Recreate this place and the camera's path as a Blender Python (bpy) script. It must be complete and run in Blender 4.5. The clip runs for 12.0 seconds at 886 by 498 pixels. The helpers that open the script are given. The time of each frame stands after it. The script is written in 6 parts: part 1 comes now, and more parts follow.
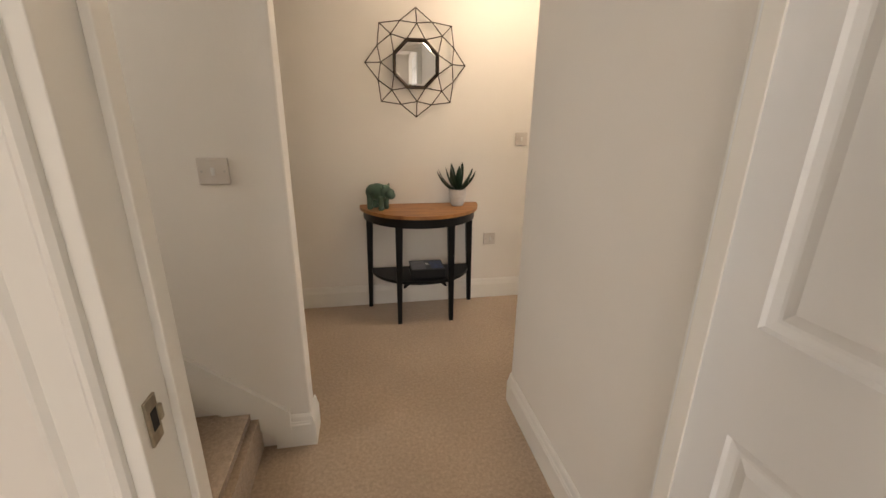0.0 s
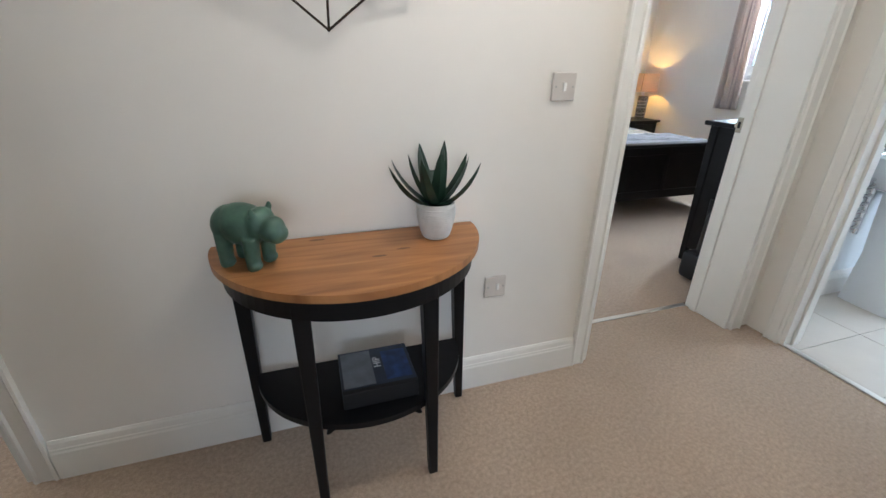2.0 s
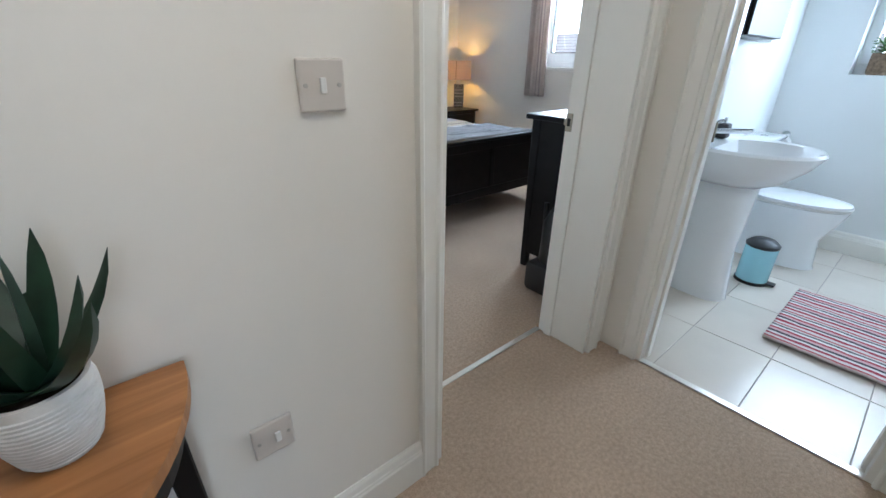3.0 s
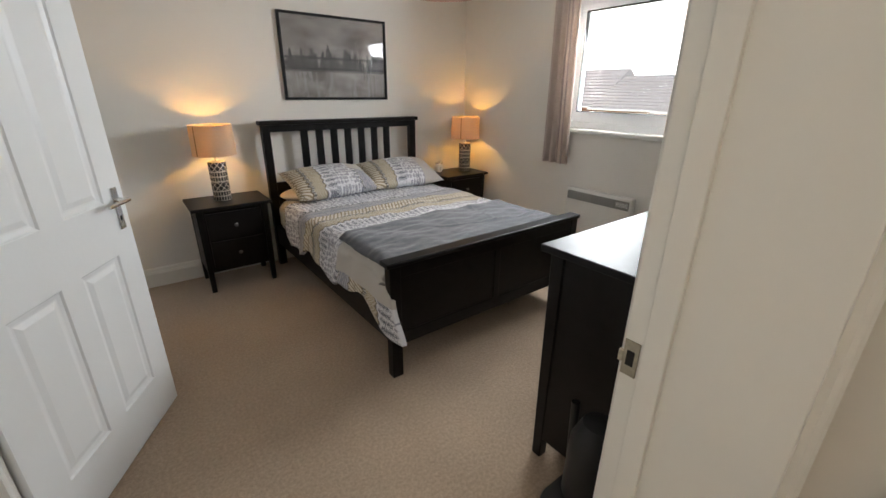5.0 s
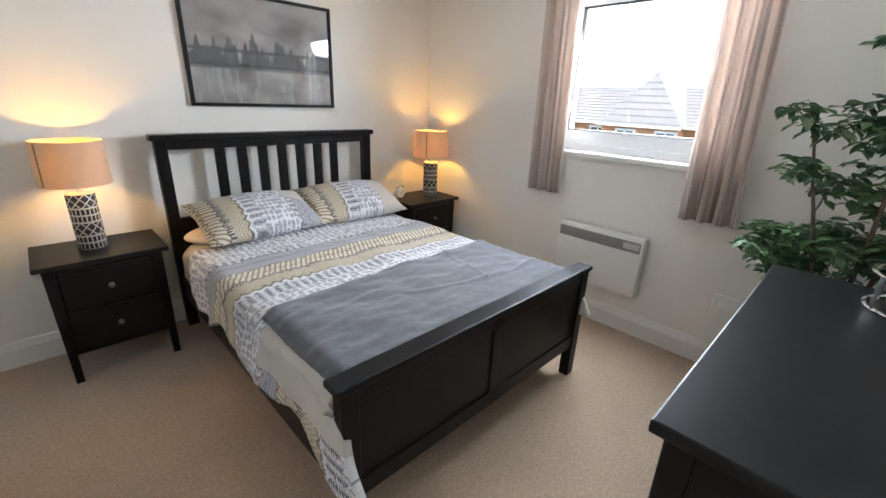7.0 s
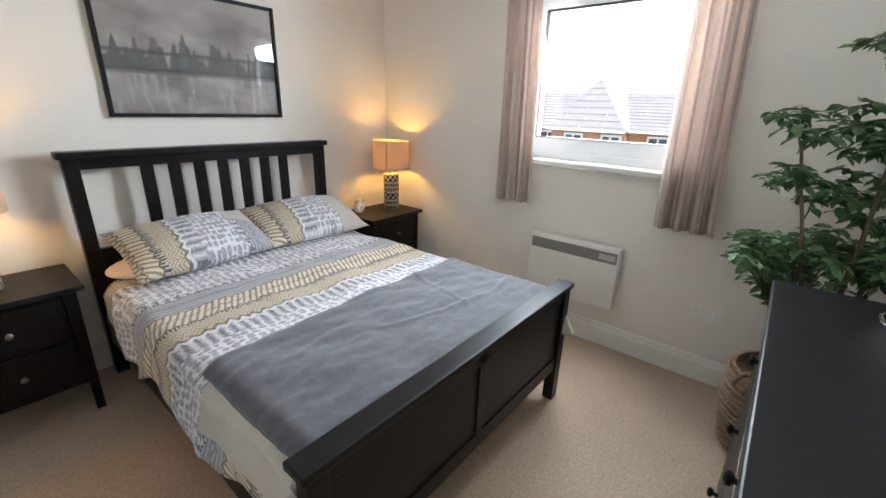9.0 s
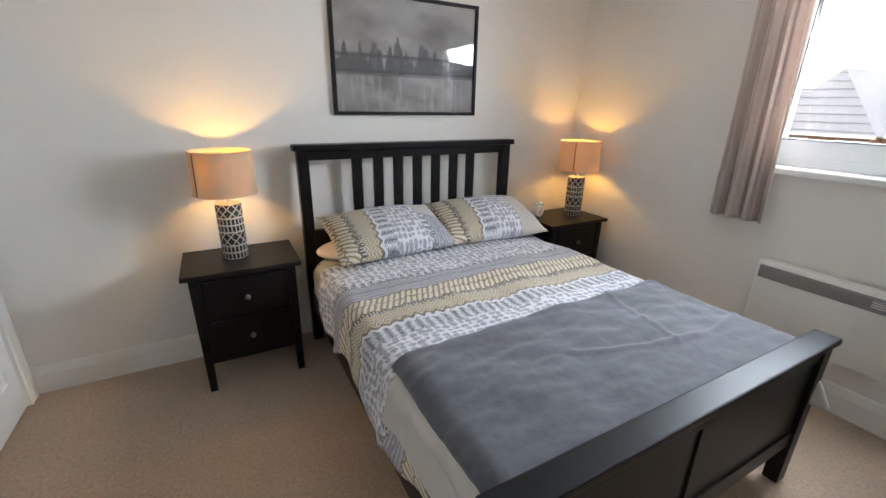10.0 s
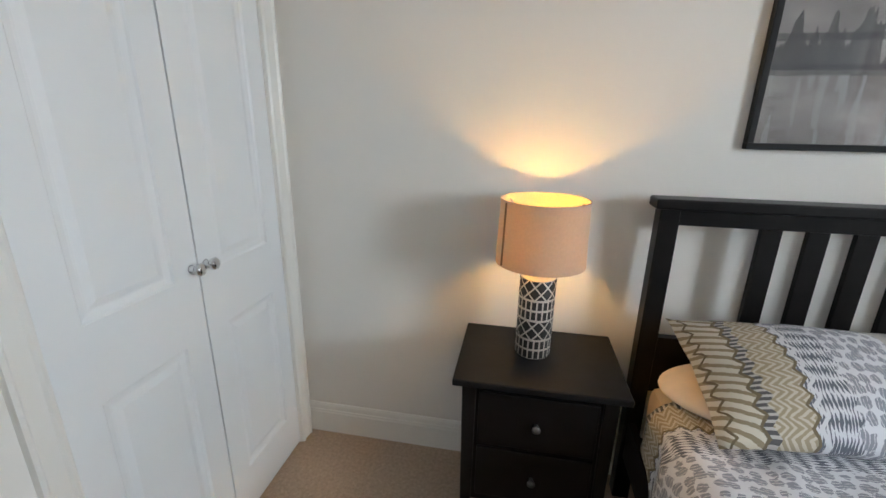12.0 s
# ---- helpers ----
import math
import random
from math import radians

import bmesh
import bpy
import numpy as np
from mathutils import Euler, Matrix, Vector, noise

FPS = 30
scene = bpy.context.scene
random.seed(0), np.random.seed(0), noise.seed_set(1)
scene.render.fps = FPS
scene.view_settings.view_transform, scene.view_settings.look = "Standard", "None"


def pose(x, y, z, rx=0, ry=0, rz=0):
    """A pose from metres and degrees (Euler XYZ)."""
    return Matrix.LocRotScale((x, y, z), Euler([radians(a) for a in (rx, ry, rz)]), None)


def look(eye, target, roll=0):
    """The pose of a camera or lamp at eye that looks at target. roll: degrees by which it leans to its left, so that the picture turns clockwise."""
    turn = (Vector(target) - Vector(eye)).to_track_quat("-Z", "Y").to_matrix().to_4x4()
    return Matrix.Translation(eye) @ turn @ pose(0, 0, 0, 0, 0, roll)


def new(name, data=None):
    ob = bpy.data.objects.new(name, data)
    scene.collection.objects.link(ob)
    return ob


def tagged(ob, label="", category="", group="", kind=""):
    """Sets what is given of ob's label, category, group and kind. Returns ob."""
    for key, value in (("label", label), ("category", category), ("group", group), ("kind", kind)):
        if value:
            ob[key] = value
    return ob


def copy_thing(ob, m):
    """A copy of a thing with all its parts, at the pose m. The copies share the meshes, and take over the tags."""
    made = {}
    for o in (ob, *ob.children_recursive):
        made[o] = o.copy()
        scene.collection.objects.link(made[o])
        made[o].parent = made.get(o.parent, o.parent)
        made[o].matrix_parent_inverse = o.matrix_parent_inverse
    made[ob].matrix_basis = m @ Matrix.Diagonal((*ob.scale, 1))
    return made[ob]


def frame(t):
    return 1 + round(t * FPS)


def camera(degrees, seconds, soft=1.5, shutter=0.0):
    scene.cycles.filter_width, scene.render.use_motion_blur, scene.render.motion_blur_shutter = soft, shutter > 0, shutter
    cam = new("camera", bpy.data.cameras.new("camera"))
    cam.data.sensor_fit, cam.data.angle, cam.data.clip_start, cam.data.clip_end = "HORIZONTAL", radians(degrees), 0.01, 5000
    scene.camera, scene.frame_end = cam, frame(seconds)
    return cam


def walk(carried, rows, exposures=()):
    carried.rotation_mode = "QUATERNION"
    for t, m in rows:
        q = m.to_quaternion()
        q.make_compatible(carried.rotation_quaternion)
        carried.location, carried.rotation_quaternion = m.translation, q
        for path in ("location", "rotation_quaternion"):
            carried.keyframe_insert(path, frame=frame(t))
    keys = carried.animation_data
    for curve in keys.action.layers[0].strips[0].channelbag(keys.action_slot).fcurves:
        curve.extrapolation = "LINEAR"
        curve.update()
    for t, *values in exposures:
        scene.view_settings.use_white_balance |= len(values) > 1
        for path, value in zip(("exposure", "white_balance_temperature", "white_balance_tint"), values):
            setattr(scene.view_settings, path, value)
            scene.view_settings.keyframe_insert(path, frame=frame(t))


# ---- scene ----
cam = camera(94.2, 12.0)
PATH = [
    (0, (0.055, -2.827, 1.348), (0.403, -0.96, 0.722), 0.8),
    (0.5, (0.139, -2.433, 1.391), (0.414, -0.559, 0.75), 0.3),
    (1, (0.228, -2.073, 1.347), (0.467, -0.19, 0.719), 0.4),
    (1.5, (0.233, -1.651, 1.283), (0.551, 0.203, 0.603), 1.6),
    (2, (0.302, -1.269, 1.236), (0.871, 0.471, 0.432), 0.8),
    (2.5, (0.524, -0.965, 1.217), (1.535, 0.514, 0.327), 0.1),
    (4.5, (1.464, -0.229, 1.389), (2.778, 1.086, 0.65), 0.4),
    (5, (1.63, -0.049, 1.447), (2.768, 1.433, 0.732), 0.6),
    (5.5, (1.795, 0.096, 1.462), (2.779, 1.689, 0.759), 1.0),
    (6, (1.872, 0.311, 1.465), (2.838, 1.912, 0.757), 1.3),
    (6.5, (1.93, 0.549, 1.468), (3.03, 2.064, 0.767), 1.7),
    (7, (2.049, 0.664, 1.466), (3.372, 1.998, 0.781), 2.3),
    (7.5, (2.134, 0.738, 1.474), (3.691, 1.79, 0.791), 2.7),
    (9.5, (2.165, 0.946, 1.462), (3.497, 2.296, 0.825), 1.1),
    (10, (2.142, 1.096, 1.44), (3.051, 2.749, 0.776), 1.1),
    (10.5, (2.153, 1.354, 1.451), (2.832, 3.123, 0.81), 0.7),
    (11, (2.166, 1.606, 1.444), (2.597, 3.445, 0.789), -0.0),
    (11.5, (2.177, 1.845, 1.44), (2.228, 3.735, 0.789), 0.3),
    (12, (2.079, 2.075, 1.43), (1.737, 3.959, 0.851), 1.0),
]
walk(cam, [(t, look(eye, target, roll)) for t, eye, target, roll in PATH], exposures=[
    (0, 1.25, 7600, 15), (0.7, 1.45, 6800, 13), (1.5, 1.45, 5900, 10), (2.0, 1.55, 5400, 7), (2.5, 1.4, 5000, 4), (4.5, 0.95, 6600, 9), (5.5, 1.1, 6200, 9),
    (7.5, 1.6, 5900, 7), (9.5, 1.45, 6000, 8), (10, 1.3, 5900, 8), (11, 1.2, 5700, 7), (12, 1.2, 5900, 6)])

# ---- world, sun, large lights ----
world = bpy.data.worlds.new("world")
scene.world = world
world.use_nodes = True
wn = world.node_tree.nodes
sky = wn.new("ShaderNodeTexSky")
sky.sky_type, sky.sun_disc = "NISHITA", False
sky.sun_elevation, sky.sun_rotation = radians(48), radians(240)
sky.air_density, sky.dust_density = 1.0, 3.0
wn["Background"].inputs["Strength"].default_value = 0.15
world.node_tree.links.new(sky.outputs["Color"], wn["Background"].inputs["Color"])
sun_data = bpy.data.lights.new("sun", "SUN")
sun_data.energy, sun_data.angle, sun_data.color = 1.5, radians(14), (1, 0.97, 0.92)
sun = new("sun", sun_data)
sun.matrix_world = look((0, 0, 30), (15.6, 9, 10))


def area_light(name, eye, target, sx, sy, watts, color):
    d = bpy.data.lights.new(name, "AREA")
    d.shape, d.size, d.size_y, d.energy, d.color = "RECTANGLE", sx, sy, watts, color
    ob = new(name, d)
    ob.matrix_world = look(eye, target)
    return ob


def point_light(name, at, watts, color, radius=0.03):
    d = bpy.data.lights.new(name, "POINT")
    d.energy, d.color, d.shadow_soft_size = watts, color, radius
    ob = new(name, d)
    ob.location = at
    return ob


DAY = (0.86, 0.93, 1.0)
WARM = (1.0, 0.50, 0.08)
area_light("bedroom_window_light", (4.91, 1.74, 1.66), (3.3, 1.66, 1.15), 1.0, 0.84, 33, (0.92, 0.96, 1.0))
area_light("bathroom_window_light", (4.68, -0.80, 1.70), (3.0, -0.8, 0.8), 0.9, 0.9, 12, DAY)
area_light("lounge_window_light", (-0.6, -5.92, 1.5), (0.1, -2.0, 1.1), 1.7, 1.2, 15, (0.96, 0.97, 1.0))
# fill for the stair wall, set in an invented, unseen window
area_light("stair_fill_light", (-2.57, -1.78, 2.03), (-0.6, -1.5, 0.9), 0.5, 0.5, 7, DAY)
area_light("second_bedroom_window_light", (-4.92, 1.8, 1.5), (-2.0, 2.0, 0.6), 1.0, 1.0, 28, (1.0, 0.95, 0.88))
point_light("hall_ceiling_bulb", (0.95, -0.62, 2.30), 8, (1.0, 0.86, 0.70), 0.12)

# ---- materials ----
def mat(name, color, rough=0.6, metal=0.0, var=0.06, scale=8.0, bump=0.0, bump_scale=200.0, spec=0.5, coat=0.0):
    m = bpy.data.materials.new(name)
    m.use_nodes = True
    nt = m.node_tree
    b = nt.nodes["Principled BSDF"]
    b.inputs["Roughness"].default_value = rough
    b.inputs["Metallic"].default_value = metal
    b.inputs["Specular IOR Level"].default_value = spec
    b.inputs["Coat Weight"].default_value = coat
    tc = nt.nodes.new("ShaderNodeTexCoord")
    n1 = nt.nodes.new("ShaderNodeTexNoise")
    n1.inputs["Scale"].default_value, n1.inputs["Detail"].default_value = scale, 5
    nt.links.new(tc.outputs["Object"], n1.inputs["Vector"])
    ramp = nt.nodes.new("ShaderNodeValToRGB")
    c = Vector(color)
    ramp.color_ramp.elements[0].position, ramp.color_ramp.elements[1].position = 0.3, 0.7
    ramp.color_ramp.elements[0].color = (*(c * (1 - var)), 1)
    ramp.color_ramp.elements[1].color = (*[min(1, v * (1 + var)) for v in c], 1)
    nt.links.new(n1.outputs["Fac"], ramp.inputs["Fac"])
    nt.links.new(ramp.outputs["Color"], b.inputs["Base Color"])
    if bump:
        n2 = nt.nodes.new("ShaderNodeTexNoise")
        n2.inputs["Scale"].default_value, n2.inputs["Detail"].default_value = bump_scale, 3
        nt.links.new(tc.outputs["Object"], n2.inputs["Vector"])
        bp = nt.nodes.new("ShaderNodeBump")
        bp.inputs["Strength"].default_value, bp.inputs["Distance"].default_value = bump, 0.004
        nt.links.new(n2.outputs["Fac"], bp.inputs["Height"])
        nt.links.new(bp.outputs["Normal"], b.inputs["Normal"])
    return m


def math_node(nt, op, a, b=None, c=None):
    n = nt.nodes.new("ShaderNodeMath")
    n.operation = op
    for i, v in enumerate((a, b, c)):
        if v is None:
            continue
        if isinstance(v, (int, float)):
            n.inputs[i].default_value = v
        else:
            nt.links.new(v, n.inputs[i])
    return n.outputs[0]


def mix_rgb(nt, fac, a, b):
    n = nt.nodes.new("ShaderNodeMix")
    n.data_type = "RGBA"
    for i, v in ((0, fac), (6, a), (7, b)):
        if isinstance(v, (int, float)):
            n.inputs[i].default_value = v
        elif isinstance(v, tuple):
            n.inputs[i].default_value = (*v, 1)
        else:
            nt.links.new(v, n.inputs[i])
    return n.outputs[2]


M_WALL = mat("wall_paint", (0.79, 0.755, 0.70), 0.85, var=0.02, scale=1.5, bump=0.05, bump_scale=120)
M_WALL_COOL = mat("bathroom_paint", (0.80, 0.82, 0.82), 0.7, var=0.02, scale=1.5, bump=0.05, bump_scale=120)
M_CEIL = mat("ceiling_paint", (0.82, 0.80, 0.77), 0.9, var=0.02, scale=2, bump=0.06, bump_scale=90)
M_GLOSS = mat("white_gloss_paint", (0.80, 0.78, 0.73), 0.32, var=0.02, scale=3, bump=0.03, bump_scale=40)
M_DOOR = mat("white_door_paint", (0.80, 0.81, 0.81), 0.38, var=0.02, scale=3, bump=0.05, bump_scale=60)
M_UPVC = mat("white_window_plastic", (0.82, 0.84, 0.86), 0.28, var=0.01)
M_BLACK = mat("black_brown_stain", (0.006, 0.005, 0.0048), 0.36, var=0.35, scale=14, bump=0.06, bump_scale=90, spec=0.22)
# lighter, bluer stain copy for tops: cool window light put into the colour
M_BLACK_LIT = mat("black_brown_lit", (0.010, 0.010, 0.0108), 0.40, var=0.3, scale=14, bump=0.05, bump_scale=90, spec=0.2)
M_BLACKTAB = mat("black_lacquer", (0.005, 0.005, 0.0055), 0.4, var=0.2, scale=10, spec=0.25)
M_CHROME = mat("polished_chrome", (0.75, 0.76, 0.77), 0.12, 1.0, var=0.03)
M_STEEL = mat("brushed_steel", (0.50, 0.48, 0.45), 0.35, 1.0, var=0.08, scale=30)
M_BRASS = mat("worn_brass_keep", (0.42, 0.38, 0.30), 0.4, 1.0, var=0.2, scale=60)
M_DARK = mat("dark_recess", (0.01, 0.01, 0.01), 0.8)
M_PLATE = mat("cream_plastic_plate", (0.62, 0.57, 0.52), 0.4, var=0.02)
M_PLATE2 = mat("white_plastic", (0.78, 0.77, 0.74), 0.35, var=0.02)
M_IRON = mat("antique_bronze_iron", (0.055, 0.038, 0.026), 0.45, 0.8, var=0.3, scale=40)
M_HIPPO = mat("green_glaze", (0.06, 0.115, 0.08), 0.4, var=0.3, scale=25, bump=0.2, bump_scale=60, spec=0.4)
M_LEAF = mat("succulent_leaf", (0.012, 0.035, 0.018), 0.45, var=0.4, scale=30)
M_SOIL = mat("potting_soil", (0.02, 0.015, 0.01), 0.95, var=0.4, scale=60, bump=0.8, bump_scale=150)
M_POT = mat("white_ceramic_pot", (0.62, 0.61, 0.59), 0.55, var=0.06, scale=40, bump=0.1, bump_scale=150)
M_CERAMIC = mat("white_ceramic", (0.82, 0.83, 0.84), 0.12, var=0.01, coat=0.3)
M_STRIP = mat("threshold_strip", (0.75, 0.72, 0.66), 0.3, 0.9, var=0.05)
M_WHITE = mat("white_cotton", (0.80, 0.80, 0.80), 0.85, var=0.03, scale=20, bump=0.2, bump_scale=300)
M_CREAMCOT = mat("cream_cotton_sheet", (0.72, 0.60, 0.48), 0.85, var=0.04, scale=20, bump=0.2, bump_scale=300)
M_OLIVE = mat("olive_velvet", (0.16, 0.13, 0.02), 0.8, var=0.2, scale=20)
M_BLUEBIN = mat("pale_blue_enamel", (0.33, 0.60, 0.68), 0.25, var=0.03)
M_WICKER = mat("wicker", (0.20, 0.14, 0.09), 0.8, var=0.4, scale=60, bump=0.6, bump_scale=120)
M_BARK = mat("fig_bark", (0.13, 0.095, 0.065), 0.85, var=0.3, scale=40, bump=0.5, bump_scale=120)
M_GRILLE = mat("grey_heater_grille", (0.28, 0.27, 0.25), 0.5)
M_HEATER = mat("white_heater_metal", (0.76, 0.74, 0.70), 0.4, var=0.02)
M_RUBBER = mat("black_rubber", (0.012, 0.012, 0.013), 0.45)
M_SEA = mat("pearl_shell", (0.66, 0.58, 0.52), 0.18, 0.25, var=0.3, scale=14, coat=0.5)
M_BRICK = mat("orange_brick", (0.42, 0.20, 0.10), 0.9, var=0.25, scale=6)
M_ROOF = mat("grey_roof_tile", (0.27, 0.257, 0.252), 0.9, var=0.08, scale=1.2)
M_GRASS = mat("grass_ground", (0.09, 0.11, 0.05), 0.95, var=0.4, scale=0.5)
M_HEDGE = mat("distant_foliage", (0.05, 0.09, 0.03), 0.9, var=0.5, scale=3)
M_WINDARK = mat("far_window_glass", (0.05, 0.06, 0.07), 0.1)
M_PAPER = mat("grey_paper", (0.35, 0.34, 0.33), 0.8)


def carpet():
    m = mat("beige_carpet", (0.43, 0.325, 0.235), 0.95, var=0.09, scale=1.6, spec=0.1)
    nt = m.node_tree
    b = nt.nodes["Principled BSDF"]
    tc = nt.nodes.new("ShaderNodeTexCoord")
    n = nt.nodes.new("ShaderNodeTexNoise")
    n.inputs["Scale"].default_value, n.inputs["Detail"].default_value = 260, 4
    nt.links.new(tc.outputs["Object"], n.inputs["Vector"])
    big = nt.nodes.new("ShaderNodeTexNoise")
    big.inputs["Scale"].default_value, big.inputs["Detail"].default_value = 75, 6
    nt.links.new(tc.outputs["Object"], big.inputs["Vector"])
    old = b.inputs["Base Color"].links[0].from_socket
    f = math_node(nt, "ADD", math_node(nt, "MULTIPLY", n.outputs["Fac"], 0.6), math_node(nt, "MULTIPLY", big.outputs["Fac"], 0.6))
    r = nt.nodes.new("ShaderNodeValToRGB")
    r.color_ramp.elements[0].position, r.color_ramp.elements[0].color = 0.4, (0.60, 0.60, 0.60, 1)
    r.color_ramp.elements[1].position, r.color_ramp.elements[1].color = 0.8, (1.36, 1.36, 1.36, 1)
    nt.links.new(f, r.inputs["Fac"])
    mul = nt.nodes.new("ShaderNodeMix")
    mul.data_type, mul.blend_type = "RGBA", "MULTIPLY"
    mul.inputs[0].default_value = 0.7
    nt.links.new(old, mul.inputs[6])
    nt.links.new(r.outputs["Color"], mul.inputs[7])
    nt.links.new(mul.outputs[2], b.inputs["Base Color"])
    bp = nt.nodes.new("ShaderNodeBump")
    bp.inputs["Strength"].default_value, bp.inputs["Distance"].default_value = 0.7, 0.006
    nt.links.new(f, bp.inputs["Height"])
    nt.links.new(bp.outputs["Normal"], b.inputs["Normal"])
    b.inputs["Sheen Weight"].default_value = 0.25
    return m


def oak():
    m = mat("oiled_knotty_pine", (0.36, 0.16, 0.055), 0.42, var=0.1, scale=3)
    nt = m.node_tree
    b = nt.nodes["Principled BSDF"]
    tc = nt.nodes.new("ShaderNodeTexCoord")
    mp = nt.nodes.new("ShaderNodeMapping")
    mp.inputs["Scale"].default_value = (1.3, 13, 1)
    nt.links.new(tc.outputs["Object"], mp.inputs["Vector"])
    n = nt.nodes.new("ShaderNodeTexNoise")
    n.inputs["Scale"].default_value, n.inputs["Detail"].default_value, n.inputs["Distortion"].default_value = 2.5, 6, 0.6
    nt.links.new(mp.outputs["Vector"], n.inputs["Vector"])
    r = nt.nodes.new("ShaderNodeValToRGB")
    r.color_ramp.elements[0].position, r.color_ramp.elements[0].color = 0.28, (0.25, 0.10, 0.03, 1)
    r.color_ramp.elements[1].position, r.color_ramp.elements[1].color = 0.70, (0.48, 0.225, 0.078, 1)
    nt.links.new(n.outputs["Fac"], r.inputs["Fac"])
    mp2 = nt.nodes.new("ShaderNodeMapping")
    mp2.inputs["Scale"].default_value = (3.2, 11, 1)
    nt.links.new(tc.outputs["Object"], mp2.inputs["Vector"])
    v = nt.nodes.new("ShaderNodeTexVoronoi")
    v.inputs["Scale"].default_value = 1.5
    nt.links.new(mp2.outputs["Vector"], v.inputs["Vector"])
    knot = math_node(nt, "LESS_THAN", math_node(nt, "ADD", v.outputs["Distance"], math_node(nt, "MULTIPLY", n.outputs["Fac"], 0.12)), 0.165)
    nt.links.new(mix_rgb(nt, math_node(nt, "MULTIPLY", knot, 0.7), r.outputs["Color"], (0.06, 0.02, 0.008)), b.inputs["Base Color"])
    return m


def bedding():
    """Printed duvet: bands across the bed of spots, zigzags, ochre blocks and fine stripes."""
    m = bpy.data.materials.new("printed_cotton_bedding")
    m.use_nodes = True
    nt = m.node_tree
    b = nt.nodes["Principled BSDF"]
    b.inputs["Roughness"].default_value = 0.85
    b.inputs["Sheen Weight"].default_value = 0.1
    uv = nt.nodes.new("ShaderNodeUVMap")
    sep = nt.nodes.new("ShaderNodeSeparateXYZ")
    nz = nt.nodes.new("ShaderNodeTexNoise")
    nz.inputs["Scale"].default_value, nz.inputs["Detail"].default_value = 14, 3
    nt.links.new(uv.outputs["UV"], nz.inputs["Vector"])
    nt.links.new(uv.outputs["UV"], sep.inputs["Vector"])
    x = sep.outputs["X"]
    y = math_node(nt, "ADD", sep.outputs["Y"], math_node(nt, "MULTIPLY", math_node(nt, "SUBTRACT", nz.outputs["Fac"], 0.5), 0.03))
    fine = nt.nodes.new("ShaderNodeTexNoise")
    fine.inputs["Scale"].default_value, fine.inputs["Detail"].default_value = 85, 4
    nt.links.new(uv.outputs["UV"], fine.inputs["Vector"])
    # grey blotches in staggered rows, drawn with fine strokes
    def mth(op, p, q=None):
        return math_node(nt, op, p, q)
    wob = mth("MULTIPLY", mth("SUBTRACT", fine.outputs["Fac"], 0.5), 0.5)
    mp = nt.nodes.new("ShaderNodeMapping")
    mp.inputs["Scale"].default_value = (1.0, 1.25, 1)
    nt.links.new(uv.outputs["UV"], mp.inputs["Vector"])
    vo = nt.nodes.new("ShaderNodeTexVoronoi")
    vo.inputs["Scale"].default_value, vo.inputs["Randomness"].default_value = 29, 0.40
    nt.links.new(mp.outputs["Vector"], vo.inputs["Vector"])
    d = mth("ADD", vo.outputs["Distance"], wob)
    stroke = mth("SINE", mth("ADD", mth("MULTIPLY", y, 720), mth("MULTIPLY", mth("SINE", mth("MULTIPLY", x, 46)), 1.6)))
    white, ink, pale = (0.67, 0.665, 0.69), (0.13, 0.135, 0.165), (0.28, 0.28, 0.32)
    inside = mth("LESS_THAN", d, 0.475)
    heart = mth("LESS_THAN", d, 0.17)
    drawn = mth("MULTIPLY", inside, mth("GREATER_THAN", mth("ADD", stroke, mth("MULTIPLY", wob, 2.5)), -0.86))
    spots = mix_rgb(nt, drawn, white, pale)
    spots = mix_rgb(nt, mth("MULTIPLY", heart, 0.6), spots, (0.42, 0.39, 0.42))
    # dense strokes that break up into the blotches
    dense = mth("GREATER_THAN", mth("ADD", mth("ADD", stroke, mth("MULTIPLY", wob, 5.0)), mth("MULTIPLY", mth("SINE", mth("MULTIPLY", x, 150)), 0.9)), 0.0)
    hatch = mix_rgb(nt, dense, white, ink)
    zz = mth("SINE", mth("MULTIPLY", mth("ADD", mth("MULTIPLY", mth("PINGPONG", x, 0.02), 1.4), y), 300))
    # slanting cream bars on ochre
    slant = mth("SINE", mth("MULTIPLY", mth("ADD", x, mth("MULTIPLY", y, 0.45)), 225))
    bars = mth("GREATER_THAN", mth("ADD", slant, mth("MULTIPLY", wob, 2.2)), -0.25)
    och = mix_rgb(nt, bars, (0.30, 0.24, 0.15), (0.64, 0.59, 0.49))
    olive = mix_rgb(nt, mth("GREATER_THAN", mth("ADD", zz, mth("MULTIPLY", wob, 4.0)), 0.15), (0.36, 0.295, 0.195), (0.57, 0.51, 0.41))
    stitch = mix_rgb(nt, mth("GREATER_THAN", mth("SINE", mth("MULTIPLY", x, 420)), -0.2), (0.50, 0.47, 0.44), (0.10, 0.095, 0.095))
    fs = mth("GREATER_THAN", mth("ADD", mth("SINE", mth("MULTIPLY", y, 330)), mth("MULTIPLY", wob, 3.0)), 0.0)
    stripe = mix_rgb(nt, fs, (0.27, 0.265, 0.30), (0.44, 0.43, 0.46))
    brown = (0.17, 0.13, 0.075)
    # a scalloped start of each repeat, then the bands in order
    edge = mth("MULTIPLY", mth("PINGPONG", x, 0.024), 0.75)
    u = mth("FRACT", mth("DIVIDE", mth("SUBTRACT", mth("ADD", y, edge), 0.150), 0.71))
    cur = hatch
